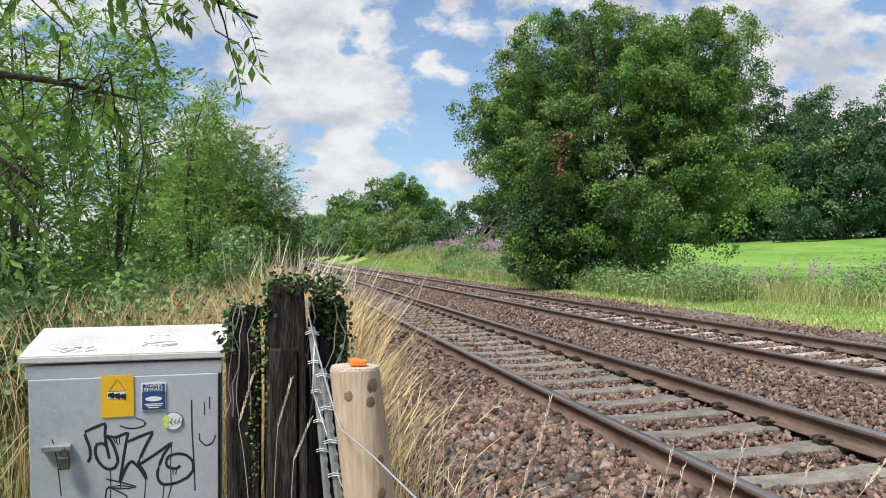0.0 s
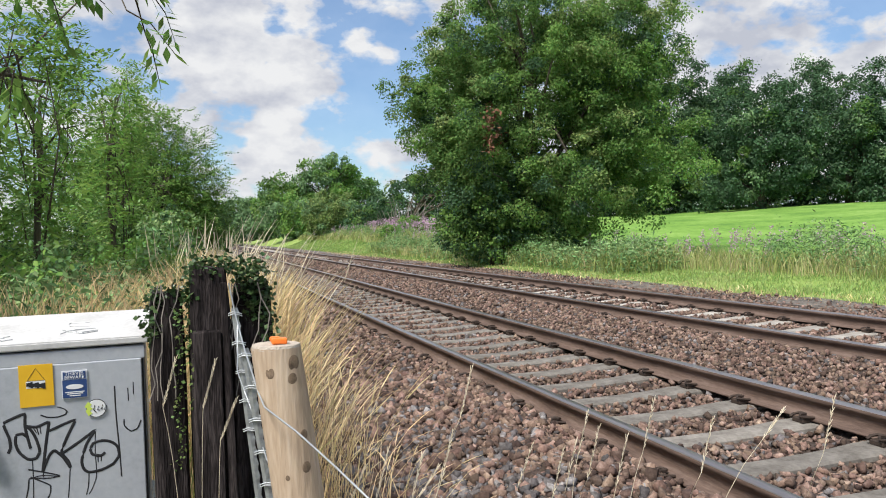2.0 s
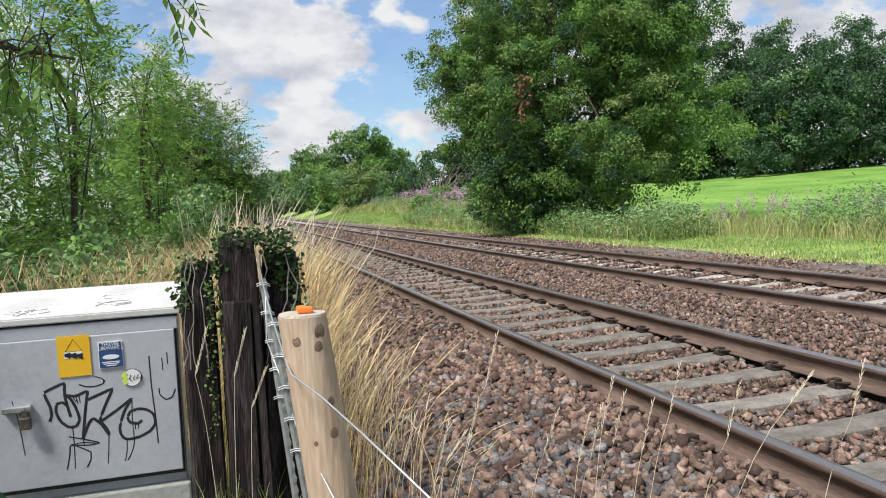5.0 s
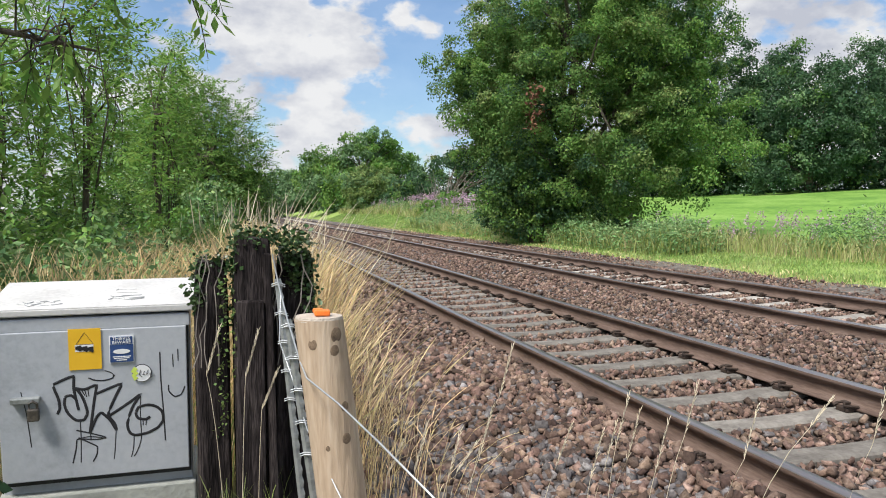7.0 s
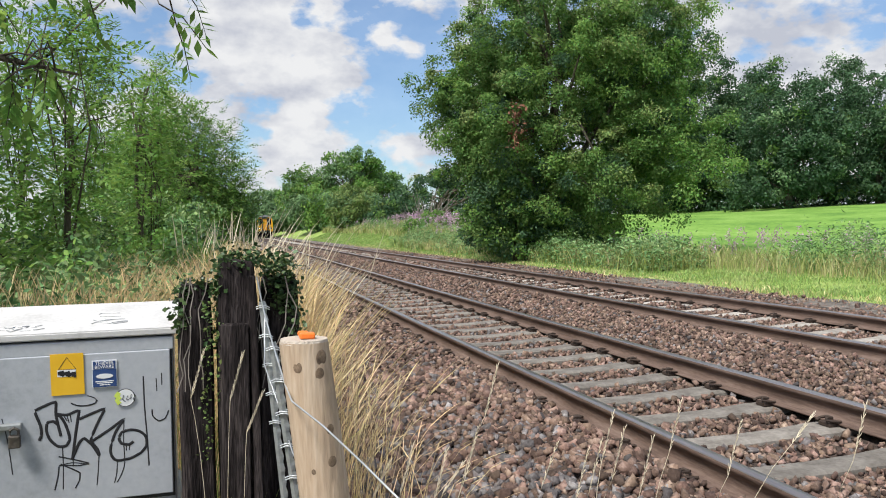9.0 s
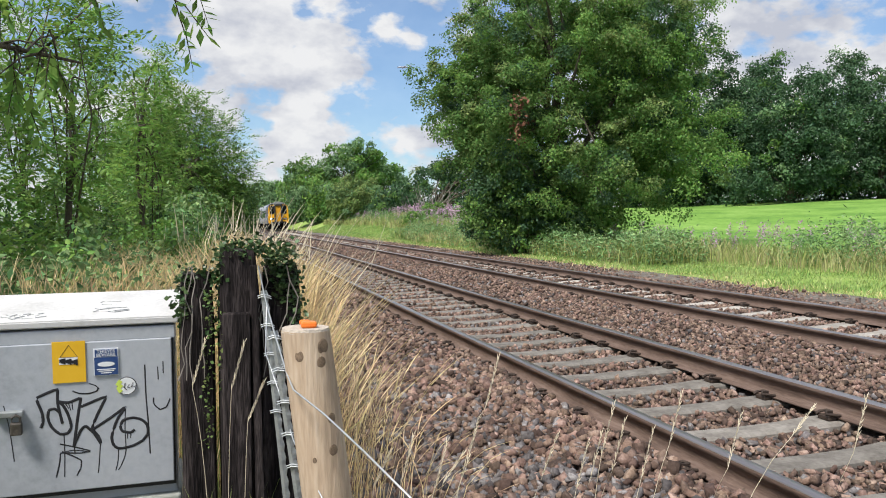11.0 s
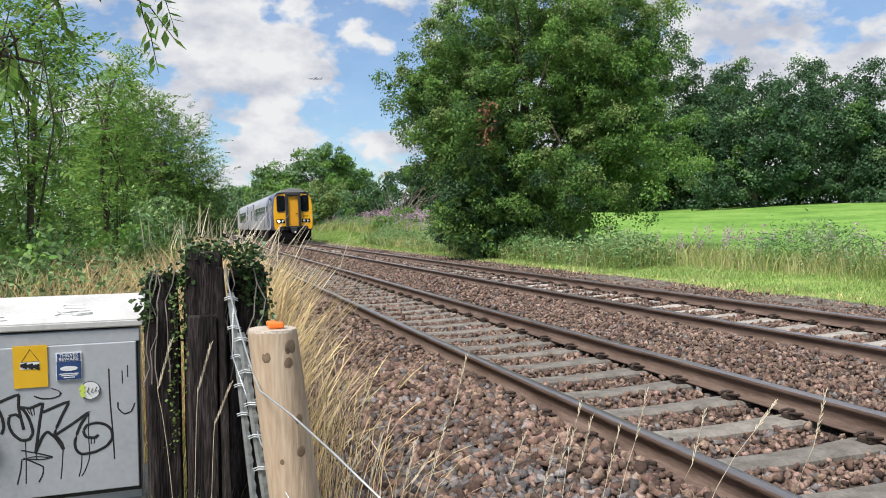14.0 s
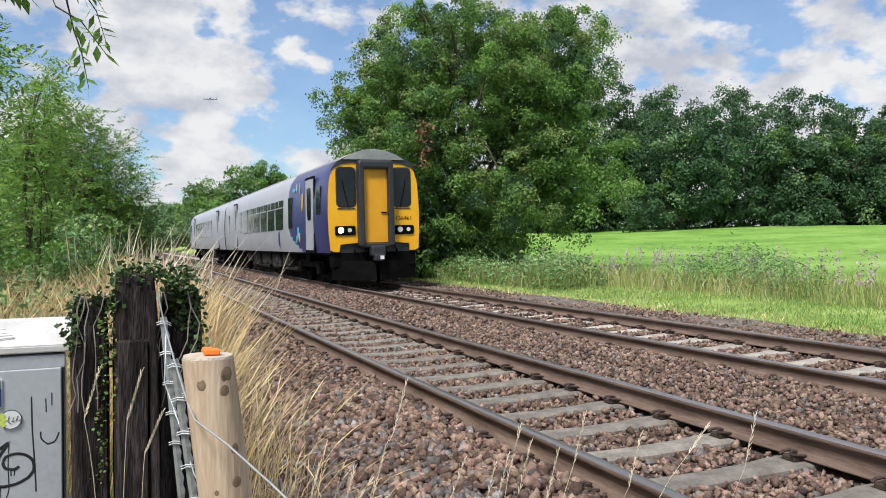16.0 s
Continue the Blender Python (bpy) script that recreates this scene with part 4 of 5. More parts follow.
V, F = leaf_cloud(c, np.full((len(c), 1), .12), 6, .13, G, 1.0, .35)
tagged(new("weeds", np_mesh("weeds", V, F, M["weed"])), "green weeds at the foot of the big tree", "weeds", kind="stuff")
u = G.uniform(-.12, .17, 130)
blades("wild_grass", u, G.uniform(2.38, 2.48, 130), G.uniform(.14, .40, 130), .003, .45, M["grassmix"], "fresh green and yellow grass at the foot of the posts", "grass", G)


# single stalks near the camera, each a thing: stem and drooping seed head
def stalk(tip, lean, droop, seed):
    rng = random.Random(seed)
    tip = Vector(tip)
    foot = Vector((tip.x - lean, tip.y + rng.uniform(.0, .1), .06))
    neck = tip + Vector((-.035 - droop * .04, 0, -.13 + droop * .11))
    knee = Vector((foot.x + (neck.x - foot.x) * .25, foot.y, foot.z + (neck.z - foot.z) * .75))
    thing = tagged(empty("grass_stalk"), "single dry grass stalk with a pale seed head", "grass", "dry grass stalks")
    bm = bmesh.new()
    path = [foot.lerp(knee, q / 8).lerp(knee.lerp(neck, q / 8), q / 8) for q in range(9)]
    tube(bm, path + [tip], [.0013 - .00006 * q for q in range(9)] + [.0004], 5)
    part("stem", bm, M["straw_pale"], thing, smooth=True)
    bm = bmesh.new()
    for k in range(18):
        p = neck.lerp(tip, k / 17)
        s = 1 if k % 2 else -1
        d = ((tip - neck).normalized() + Vector((s * .20, rng.uniform(-.3, .3), 0))).normalized()
        tube(bm, [p, p + d * .009, p + d * .019], [.0006, .0013, .0003], 5)
    part("seed_head", bm, M["straw_pale"], thing)


TIPS = [(.735, 2.026, 1.129, .16, 0), (1.019, 1.898, 1.007, .08, 0), (1.045, 1.884, .967, .10, 0), (1.109, 1.847, .947, .09, 0), (1.169, 1.809, 1.047, .14, 0), (1.289, 1.725, 1.003, .15, 0),
        (1.42, 1.62, 1.04, .3, .6), (1.51, 1.545, 1.075, .18, 0), (.684, 2.044, .957, .14, 0), (.96, 1.929, .904, .05, 0), (.884, 1.965, .916, .12, .2), (.512, 2.094, .91, .06, 0), (.602, 2.069, .894, .1, 0), (.45, 2.111, .865, .05, .3), (.64, 2.05, .86, .12, .5), (.99, 1.91, .93, .07, 0)]
# stalks before the old timber posts
TIPS += [(-.04, 2.30, 1.165, -.03, 0), (.066, 2.31, 1.15, .05, 0), (.118, 2.28, 1.04, .06, .2)]
for i, (a, b, c, l, d) in enumerate(TIPS):
    stalk((a, b, c), l, d, i)
u = G.uniform(.35, 1.3, 60)
blades("dry_grass", u, 2.1 - .25 * u + G.uniform(-.1, .3, 60), G.uniform(.3, .68, 60), .004, .5, M["straw"], "thin dry grass stems at the foot of the fence", "grass", G, z=np.full(60, .08))


# ---------- cabinet ----------
def cabinet():
    thing = tagged(empty("equipment_cabinet", pose(-.1245, 2.568, 1.209, 5.2, -.8, 1.9)), "grey steel lineside cabinet with black graffiti and stickers", "cabinet")
    W, D, H = .572, .31, .56

    def P(u, v, w):
        return (u, w, v)
    bm = bmesh.new()
    box(bm, (-W / 2, D / 2 + .012, -.035 - H / 2), (W - .024, D - .03, H), .004)
    part("body", bm, M["cab"], thing)
    bm = bmesh.new()
    # lid: sloping roof with a turned-down edge
    vs = [bm.verts.new(p) for p in ((.008, -.012, 0), (-W - .008, -.012, 0), (-W - .008, D + .01, .026), (.008, D + .01, .026), (.008, -.012, -.022), (-W - .008, -.012, -.022), (-W - .008, D + .01, -.022), (.008, D + .01, -.022))]
    for f in ((0, 1, 2, 3), (0, 4, 5, 1), (1, 5, 6, 2), (2, 6, 7, 3), (3, 7, 4, 0), (4, 7, 6, 5)):
        bm.faces.new([vs[i] for i in f])
    bmesh.ops.recalc_face_normals(bm, faces=bm.faces)
    bmesh.ops.bevel(bm, geom=list(bm.edges), offset=.004, segments=2, affect="EDGES")
    part("lid", bm, M["cabtop"], thing, "off-white sloping steel lid")
    bm = bmesh.new()
    rl = random.Random(9)
    for k in range(16):
        a, b = (-.50 + .012 * k, .05 + .02 * math.sin(k * 2.1)) if k < 9 else (-.25 + .05 * rl.random(), .05 + .15 * rl.random())
        e = .03 if k < 9 else .06
        p = [(a, b), (a + e * .5 * rl.random(), b + .02 * rl.uniform(-1, 1)), (a + e, b + .012 * rl.uniform(-1, 1))]
        tube(bm, [(px, py, .0026 + (py + .012) * .0718) for px, py in p], .0012, 4)
    part("scribble", bm, M["steel"], thing, "faint grey scribbles on the lid")["kind"] = "stuff"
    bm = bmesh.new()
    box(bm, (-W / 2, .004, -.05), (W - .02, .02, .040), .003)
    part("header_panel", bm, M["cab"], thing)
    bm = bmesh.new()
    box(bm, (-W / 2, .012, -.305), (W - .032, .012, .485), .001)
    part("door_gap", bm, M["cabgap"], thing, "dark gap round the door")
    bm = bmesh.new()
    box(bm, (-W / 2 - .001, .0, -.300), (W - .040, .018, .462), .003)
    door = part("door", bm, M["cab"], thing)
    bm = bmesh.new()
    box(bm, (-W / 2, D / 2, -.66), (W, D, .16), .008)
    part("plinth", bm, M["plinth"], thing, "dirty grey plinth")

    def plate(name, x0, x1, z0, z1, mat, w=-.0115, label=""):
        b = bmesh.new()
        box(b, ((x0 + x1) / 2, w, (z0 + z1) / 2), (x1 - x0, .002, z1 - z0))
        return part(name, b, M[mat], thing, label)
    st = plate("sticker", -.3561, -.2654, -.1900, -.0640, "yellowst", label="yellow warning sticker with a black mark")
    plate("strip", -.338, -.287, -.134, -.113, "whitest", -.0121).parent = st
    bm = bmesh.new()
    for a, b in (((-.311, -.075), (-.335, -.112)), ((-.311, -.075), (-.287, -.112)), ((-.335, -.112), (-.287, -.112))):
        tube(bm, [(a[0], -.0128, a[1]), (b[0], -.0128, b[1])], .0006, 4)
    for k in range(9):
        box(bm, (-.334 + .0055 * k, -.0133, -.122 - .0008 * k), (.0058, .0012, .010 + .004 * (k % 3)))
    part("marking", bm, M["ink"], st, "black scrawl on the sticker")
    st = plate("sticker", -.2435, -.1735, -.1745, -.0905, "whitest", label="white-edged blue warning sticker")
    plate("backing", -.2415, -.1755, -.1725, -.118, "bluest", -.0135).parent = st
    plate("band", -.2395, -.1775, -.1165, -.0935, "bluest", -.0133).parent = st
    for txt, zz, s in (("THIEVES", -.1035, .0140), ("BEWARE", -.1150, .0140)):
        cu = bpy.data.curves.new("lettering", "FONT")
        cu.body, cu.size, cu.extrude, cu.align_x = txt, s, .0004, "CENTER"
        cu.materials.append(M["whitest"])
        o = new("lettering", cu)
        o.parent = st
        o.matrix_local = pose(-.2085, -.0148, zz, 90, 0, 0)
    bm = bmesh.new()
    prism(bm, [(-.2085 + .024 * math.cos(k * .3142), -.139 + .0075 * math.sin(k * .3142)) for k in range(20)], lambda a, b, c: (a, -.0148 - c, b), .0008)
    part("emblem", bm, M["whitest"], st)
    bm = bmesh.new()
    for zz, ww in ((-.155, .052), (-.160, .044), (-.166, .030)):
        box(bm, (-.2085, -.0148, zz), (ww, .0008, .0026))
    part("text_bars", bm, M["whitest"], st)
    bm = bmesh.new()
    prism(bm, [(-.1527 + .028 * math.cos(k * .2618), -.2115 + .028 * math.sin(k * .2618)) for k in range(24)], lambda a, b, c: (a, -.0105 - c, b), .0015)
    rs = part("round_sticker", bm, M["ink"], thing, "round white sticker with black script")
    bm = bmesh.new()
    prism(bm, [(-.1527 + .0262 * math.cos(k * .2618), -.2115 + .0262 * math.sin(k * .2618)) for k in range(24)], lambda a, b, c: (a, -.0125 - c, b), .0012)
    part("backing", bm, M["whitest"], rs)
    bm = bmesh.new()
    prism(bm, [(-.158, -.178), (-.148, -.186), (-.153, -.193), (-.146, -.199), (-.154, -.207), (-.147, -.214), (-.158, -.222), (-.166, -.205), (-.161, -.199), (-.168, -.193)], lambda a, b, c: (a - .0167, -.0140 - c, b - .0115), .0008)
    part("bolt_mark", bm, M["limest"], rs)
    bm = bmesh.new()
    for k in range(4):
        tube(bm, [(-.1567 + .011 * k, -.0145, -.2015 - .004 * (k % 2)), (-.1607 + .010 * k, -.0145, -.2155), (-.1527 + .009 * k, -.0145, -.2235 + .006 * (k % 3))], .0011, 4)
    part("script", bm, M["ink"], rs)
    # sprayed tag, in millimetres on the door
    bm = bmesh.new()

    def spray(line, fat):
        pts = [Vector((a / 1000, -.0108, b / 1000)) for a, b in line]
        fine = [pts[0]]
        for k in range(len(pts) - 1):
            p0, p1, p2, p3 = pts[max(k - 1, 0)], pts[k], pts[k + 1], pts[min(k + 2, len(pts) - 1)]
            sharp = k > 0 and (p1 - p0).angle(p2 - p1) > .9
            for q in (.25, .5, .75, 1):
                m1, m2 = (Vector() if sharp else (p2 - p0) * .5), (p3 - p1) * .35
                fine.append(p1 * (2 * q ** 3 - 3 * q * q + 1) + m1 * (q ** 3 - 2 * q * q + q) + p2 * (3 * q * q - 2 * q ** 3) + m2 * (q ** 3 - q * q))
        tube(bm, fine, fat / 1000, 5)

    spray([(-395, -324), (-388, -306), (-390, -277), (-401, -230), (-345, -209), (-347, -251), (-336, -316)], 4.5)
    spray([(-343, -280), (-356, -268), (-372, -272), (-375, -295), (-365, -325), (-344, -347), (-321, -346), (-312, -327), (-318, -294), (-330, -264), (-343, -247)], 4.5)
    spray([(-343, -247), (-317, -252), (-283, -242), (-292, -290), (-307, -389)], 4.5)
    spray([(-307, -389), (-287, -343), (-271, -330), (-251, -352), (-232, -388)], 4.5)
    spray([(-284, -268), (-211, -242), (-235, -289), (-255, -340), (-238, -365), (-232, -388)], 4.5)
    spray([(-250, -340), (-198, -307), (-158, -279), (-183, -317), (-200, -368), (-195, -397), (-179, -409), (-143, -405), (-111, -390)], 4.5)
    spray([(-111, -390), (-96, -368), (-98, -341), (-116, -322), (-141, -315), (-167, -321), (-175, -338), (-168, -356), (-147, -361), (-134, -353)], 4.5)
    spray([(-100, -149), (-99, -242), (-94, -342), (-91, -435)], 2.2)
    spray([(-77, -256), (-76, -276), (-58, -295), (-40, -288), (-29, -263)], 2.2)
    spray([(-305, -217), (-286, -226), (-260, -228), (-236, -221), (-234, -211)], 2.2)
    spray([(-345, -379), (-308, -391), (-262, -409), (-288, -413), (-345, -408), (-348, -437), (-359, -483)], 2.2)
    spray([(-340, -403), (-288, -436), (-290, -459), (-302, -483)], 2.2)
    spray([(-333, -351), (-333, -409), (-336, -483)], 1.6)
    spray([(-233, -388), (-238, -446), (-242, -481)], 1.6)
    spray([(-182, -413), (-185, -450), (-192, -479)], 1.6)
    spray([(-159, -284), (-162, -348), (-161, -418), (-174, -460), (-185, -478)], 1.6)
    spray([(-306, -391), (-305, -414)], 1.6)
    spray([(-345, -408), (-309, -402), (-262, -412)], 1.6)
    spray([(-325, -256), (-317, -271)], 1.6)
    spray([(-317, -255), (-312, -277)], 1.6)
    spray([(-308, -253), (-306, -275)], 1.6)
    spray([(-155, -363), (-155, -380)], 1.6)
    spray([(-145, -363), (-147, -379)], 1.6)
    spray([(-63, -158), (-62, -199)], 1.6)
    spray([(-47, -142), (-47, -180)], 1.6)
    spray([(-259, -197), (-241, -205), (-231, -217)], 1.6)
    spray([(-491, -248), (-479, -316), (-470, -421)], 1.6)
    for v in bm.verts:
        v.co.y = -.0095 + (v.co.y + .0108) * .22
    part("graffiti", bm, M["ink"], door, "black sprayed graffiti tag")
    bm = bmesh.new()
    box(bm, (-.478, -.018, -.272), (.080, .022, .018), .003)
    hs = part("hasp", bm, M["steel"], door, "steel hasp")
    bm = bmesh.new()
    box(bm, (-.455, -.036, -.312), (.032, .018, .038), .004)
    tube(bm, [(-.466, -.036, -.296), (-.466, -.036, -.278), (-.455, -.036, -.270), (-.444, -.036, -.278), (-.444, -.036, -.296)], .004, 6)
    part("padlock", bm, M["brass"], hs, "weathered dark padlock")


cabinet()


# ---------- fence ----------
def timber(name, x, y, z0, z1, w, d, rz, lean, label, seed):
    """Upright reused railway sleeper, edges rounded and ends worn uneven."""
    rng = random.Random(seed)
    bm = bmesh.new()
    n = 8
    rings = []
    for i in range(n + 1):
        t = i / n
        j = [1 + rng.uniform(-.03, .03) for _ in range(8)]
        zz = z0 + (z1 - z0) * t
        e = .86 if i == n else 1
        pr = [(-.5, -.38), (-.42, -.5), (.42, -.5), (.5, -.38), (.5, .38), (.42, .5), (-.42, .5), (-.5, .38)]
        rings.append([bm.verts.new((px * w * e * jj, py * d * e * jj, zz + (rng.uniform(-.03, .01) if i == n else 0))) for (px, py), jj in zip(pr, j)])
    for a, b in zip(rings, rings[1:]):
        for k in range(8):
            bm.faces.new((a[k], a[(k + 1) % 8], b[(k + 1) % 8], b[k]))
    bm.faces.new(rings[-1])
    bm.faces.new(rings[0][::-1])
    ob = part(name, bm, M["oldwood"])
    ob.matrix_world = pose(x, y, 0, lean[0], lean[1], rz)
    return tagged(ob, label, "post", "old timber posts")


timber("timber_post", -.052, 2.62, .25, 1.335, .105, .13, 3, (0, -.9), "dark weathered upright timber sleeper in ivy", 1)
timber("timber_post", .070, 2.58, .25, 1.415, .118, .14, 4, (0, -.6), "dark split upright timber sleeper with ivy on top", 2)
timber("timber_post", .182, 2.66, .25, 1.36, .128, .13, 0, (0, .5), "dark upright timber sleeper under a mat of ivy", 3)


def split_face():
    """The proud lower slab of the middle sleeper, broken off below its top, and a long splinter beside it."""
    bm = bmesh.new()
    box(bm, (.048, 2.497, .735), (.072, .03, .97), .006)
    box(bm, (.108, 2.503, .80), (.026, .022, 1.13), .005)
    for v in bm.verts:
        v.co.x += .006 * math.sin(v.co.z * 9 + v.co.x * 40) - (v.co.z - 1.2) * .02
    tagged(part("timber_plank", bm, M["oldwood"]), "split dark timber plank against the upright sleeper", "post", "old timber posts")


split_face()


def ivy():
    rng = np.random.default_rng(77)
    pts = [(-.10 + .03 * k, 2.56, 1.325 + .015 * math.sin(k)) for k in range(5)] + [(0.0 + .028 * k, 2.53, 1.405 + .012 * math.sin(k * 2)) for k in range(9)] + [(0.02 + .03 * k, 2.60, 1.42) for k in range(7)] + [(.235, 2.58, 1.37 - .035 * k) for k in range(8)] + [(.20, 2.57, 1.38 - .02 * k) for k in range(7)] + [(.17, 2.57, 1.39 - .015 * k) for k in range(4)] + [(-.115, 2.55, 1.30 - .03 * k) for k in range(4)] + [(-.0, 2.55, 1.36 - .04 * k) for k in range(6)]
    C = np.array(pts)
    V, F = leaf_cloud(C, np.full((len(C), 1), .016), 32, .0170, rng, 1.0, .8, .1)
    thing = tagged(new("ivy", np_mesh("ivy", V, F, M["ivy"])), "dark green ivy growing over the old timber posts", "ivy")
    bm = bmesh.new()
    for k in range(9):
        x = rng.uniform(-.1, .22)
        a = Vector((x, 2.535, 1.36))
        p = [a]
        for j in range(7):
            a = a + Vector((rng.normal() * .012, rng.normal() * .004, -.05))
            p.append(a)
        tube(bm, p, .0022, 4)
    part("stem", bm, M["bark_pale"], thing, "thin pale ivy stems")
    # trailing strands
    C = np.array([(-.035 + .004 * math.sin(k), 2.54, 1.28 - .028 * k) for k in range(18)] + [(.01, 2.52, 1.25 - .03 * k) for k in range(10)])
    V, F = leaf_cloud(C, np.full((len(C), 1), .010), 7, .013, rng, 1.0, .8, .1)
    part("strand", np_mesh("strand", V, F, M["leaf_olive"]), None, thing, "yellowing ivy strands hanging down")


ivy()


def round_post():
    c = Vector((.194, 1.872))
    thing = tagged(empty("round_post", pose(0, 0, -.018)), "new round timber fence post with an orange cap mark", "post")
    bm = bmesh.new()
    n, seg = 10, 24
    rings = []
    for i in range(n + 1):
        t = i / n
        z = .0 + 1.262 * t
        r = .0635 - .006 * t
        lx = .150 * (1 - t)
        rings.append([bm.verts.new((c.x + lx * 1.05 + r * math.cos(6.2832 * k / seg) * (1 + .015 * math.sin(3 * k + i)), c.y + r * math.sin(6.2832 * k / seg), z)) for k in range(seg)])
    for a, b in zip(rings, rings[1:]):
        for k in range(seg):
            bm.faces.new((a[k], a[(k + 1) % seg], b[(k + 1) % seg], b[k]))
    part("shaft", bm, M["newwood"], thing, smooth=True)
    bm = bmesh.new()
    r = .0575
    v = [bm.verts.new((c.x + r * math.cos(6.2832 * k / seg), c.y + r * math.sin(6.2832 * k / seg), 1.258)) for k in range(seg)]
    w = [bm.verts.new((c.x + r * .95 * math.cos(6.2832 * k / seg), c.y + r * .95 * math.sin(6.2832 * k / seg), 1.268)) for k in range(seg)]
    for k in range(seg):
        bm.faces.new((v[k], v[(k + 1) % seg], w[(k + 1) % seg], w[k]))
    bm.faces.new(w)
    part("top", bm, M["endgrain"], thing, "pale sawn end grain")
    bm = bmesh.new()
    box(bm, (c.x + .006, c.y - .01, 1.276), (.036, .030, .014), .004)
    box(bm, (c.x - .002, c.y + .004, 1.279), (.024, .02, .012), .004)
    part("cap", bm, M["orange"], thing, "bright orange plastic tag")
    for a, z, s in ((-58, 1.228, .016), (-118, 1.208, .011), (-68, 1.192, .012), (-60, 1.06, .011), (-66, .985, .012), (-112, .965, .006)):
        t = z / 1.262
        r = .0635 - .006 * t - .0006
        cx = c.x + .150 * (1 - t) * 1.05
        bm = bmesh.new()
        m = pose(cx + r * math.cos(radians(a)), c.y + r * math.sin(radians(a)), z)
        bmesh.ops.create_uvsphere(bm, u_segments=8, v_segments=6, radius=1.0, matrix=m @ pose(0, 0, 0, 0, 0, a + 90) @ Matrix.Diagonal((s * .95, s * .12, s * 1.2, 1)))
        part("knot", bm, M["knot"], thing, "dark brown knot")


round_post()


def strap(x, y, z1, lean, label):
    """Galvanised fence dropper with a toothed edge and wire ties."""
    thing = tagged(empty("fence_dropper", pose(x, y, 0, 0, lean, -8)), label, "fence post", "steel fence droppers")
    bm = bmesh.new()
    z0 = .2
    n = 60
    prev = None
    for i in range(n + 1):
        z = z0 + (z1 - z0) * i / n
        e = .009 + (.004 if i % 2 else 0)
        ring = [bm.verts.new(p) for p in ((-.009, 0, z), (0, -.005, z), (e, 0, z), (e, .003, z), (0, -.002, z), (-.009, .003, z))]
        if prev:
            for k in range(6):
                bm.faces.new((prev[k], prev[(k + 1) % 6], ring[(k + 1) % 6], ring[k]))
        prev = ring
    bm.faces.new(prev)
    part("strip", bm, M["steel"], thing)
    for k in range(5):
        z = z1 - .02 - .085 * k
        bm = bmesh.new()
        for j in range(2):
            tube(bm, [(-.018, -.004, z + .006 * j), (-.004, -.009, z + .004 + .006 * j), (.012, -.009, z + .006 * j), (.020, -.004, z - .006 + .006 * j)], .0016, 5)
        part("wire_tie", bm, M["wire"], thing)


strap(.256, 2.33, 1.305, -5.9, "galvanised toothed steel fence dropper beside the timber posts")
strap(.303, 2.05, 1.228, -8.0, "galvanised toothed steel fence dropper with wire ties")
strap(.372, 1.93, 1.185, -10.4, "galvanised toothed steel fence dropper next to the round post")


def wires():
    def run(name, pts, r, label):
        bm = bmesh.new()
        tube(bm, pts, r, 6)
        tagged(part(name, bm, M["wire"], smooth=True), label, "wire", "fence wires")
    run("fence_wire", [(.116, 2.50, 1.362), (.122, 2.29, 1.29), (.130, 2.03, 1.225), (.150, 1.865, 1.142), (.158, 1.79, 1.120), (.214, 1.68, 1.086), (.272, 1.524, 1.045), (.42, 1.1, .93)], .0022, "taut galvanised fence wire along the posts")
    run("fence_wire", [(.129, 2.30, 1.267), (.126, 2.30, 1.122), (.158, 2.22, 1.024), (.179, 2.02, .94), (.196, 1.93, .913), (.26, 1.6, .80)], .0018, "lower galvanised fence wire")
    bm = bmesh.new()
    for k in range(9):
        z = 1.15 - .05 * k
        x, y = .172 + .0095 * k, 1.905
        tube(bm, [(x - .012, y, z + .006), (x, y - .008, z), (x + .014, y, z - .007)], .0015, 4)
        tube(bm, [(x - .010, y, z - .007), (x, y - .009, z + .002), (x + .013, y - .004, z + .010)], .0015, 4)
    tagged(part("barbs", bm, M["wire"], smooth=True), "twisted wire barbs beside the dropper", "wire", "fence wires")


wires()


# ---------- train ----------
SECTION = [(1.30, .95), (1.318, 1.07), (1.334, 1.19), (1.345, 1.31), (1.352, 1.46), (1.358, 1.62), (1.362, 1.78), (1.365, 1.95), (1.35, 2.4), (1.31, 2.95), (1.23, 3.22), (1.02, 3.50), (.66, 3.69), (.3, 3.77), (0, 3.79)]
HALF = 11.3


def ring_at(y, k=1.0, dz=0.0):
    r = [(x * k, y, z + (dz if z > 3 else 0)) for x, z in SECTION]
    return r + [(-x, yy, z) for x, yy, z in r[-2::-1]]


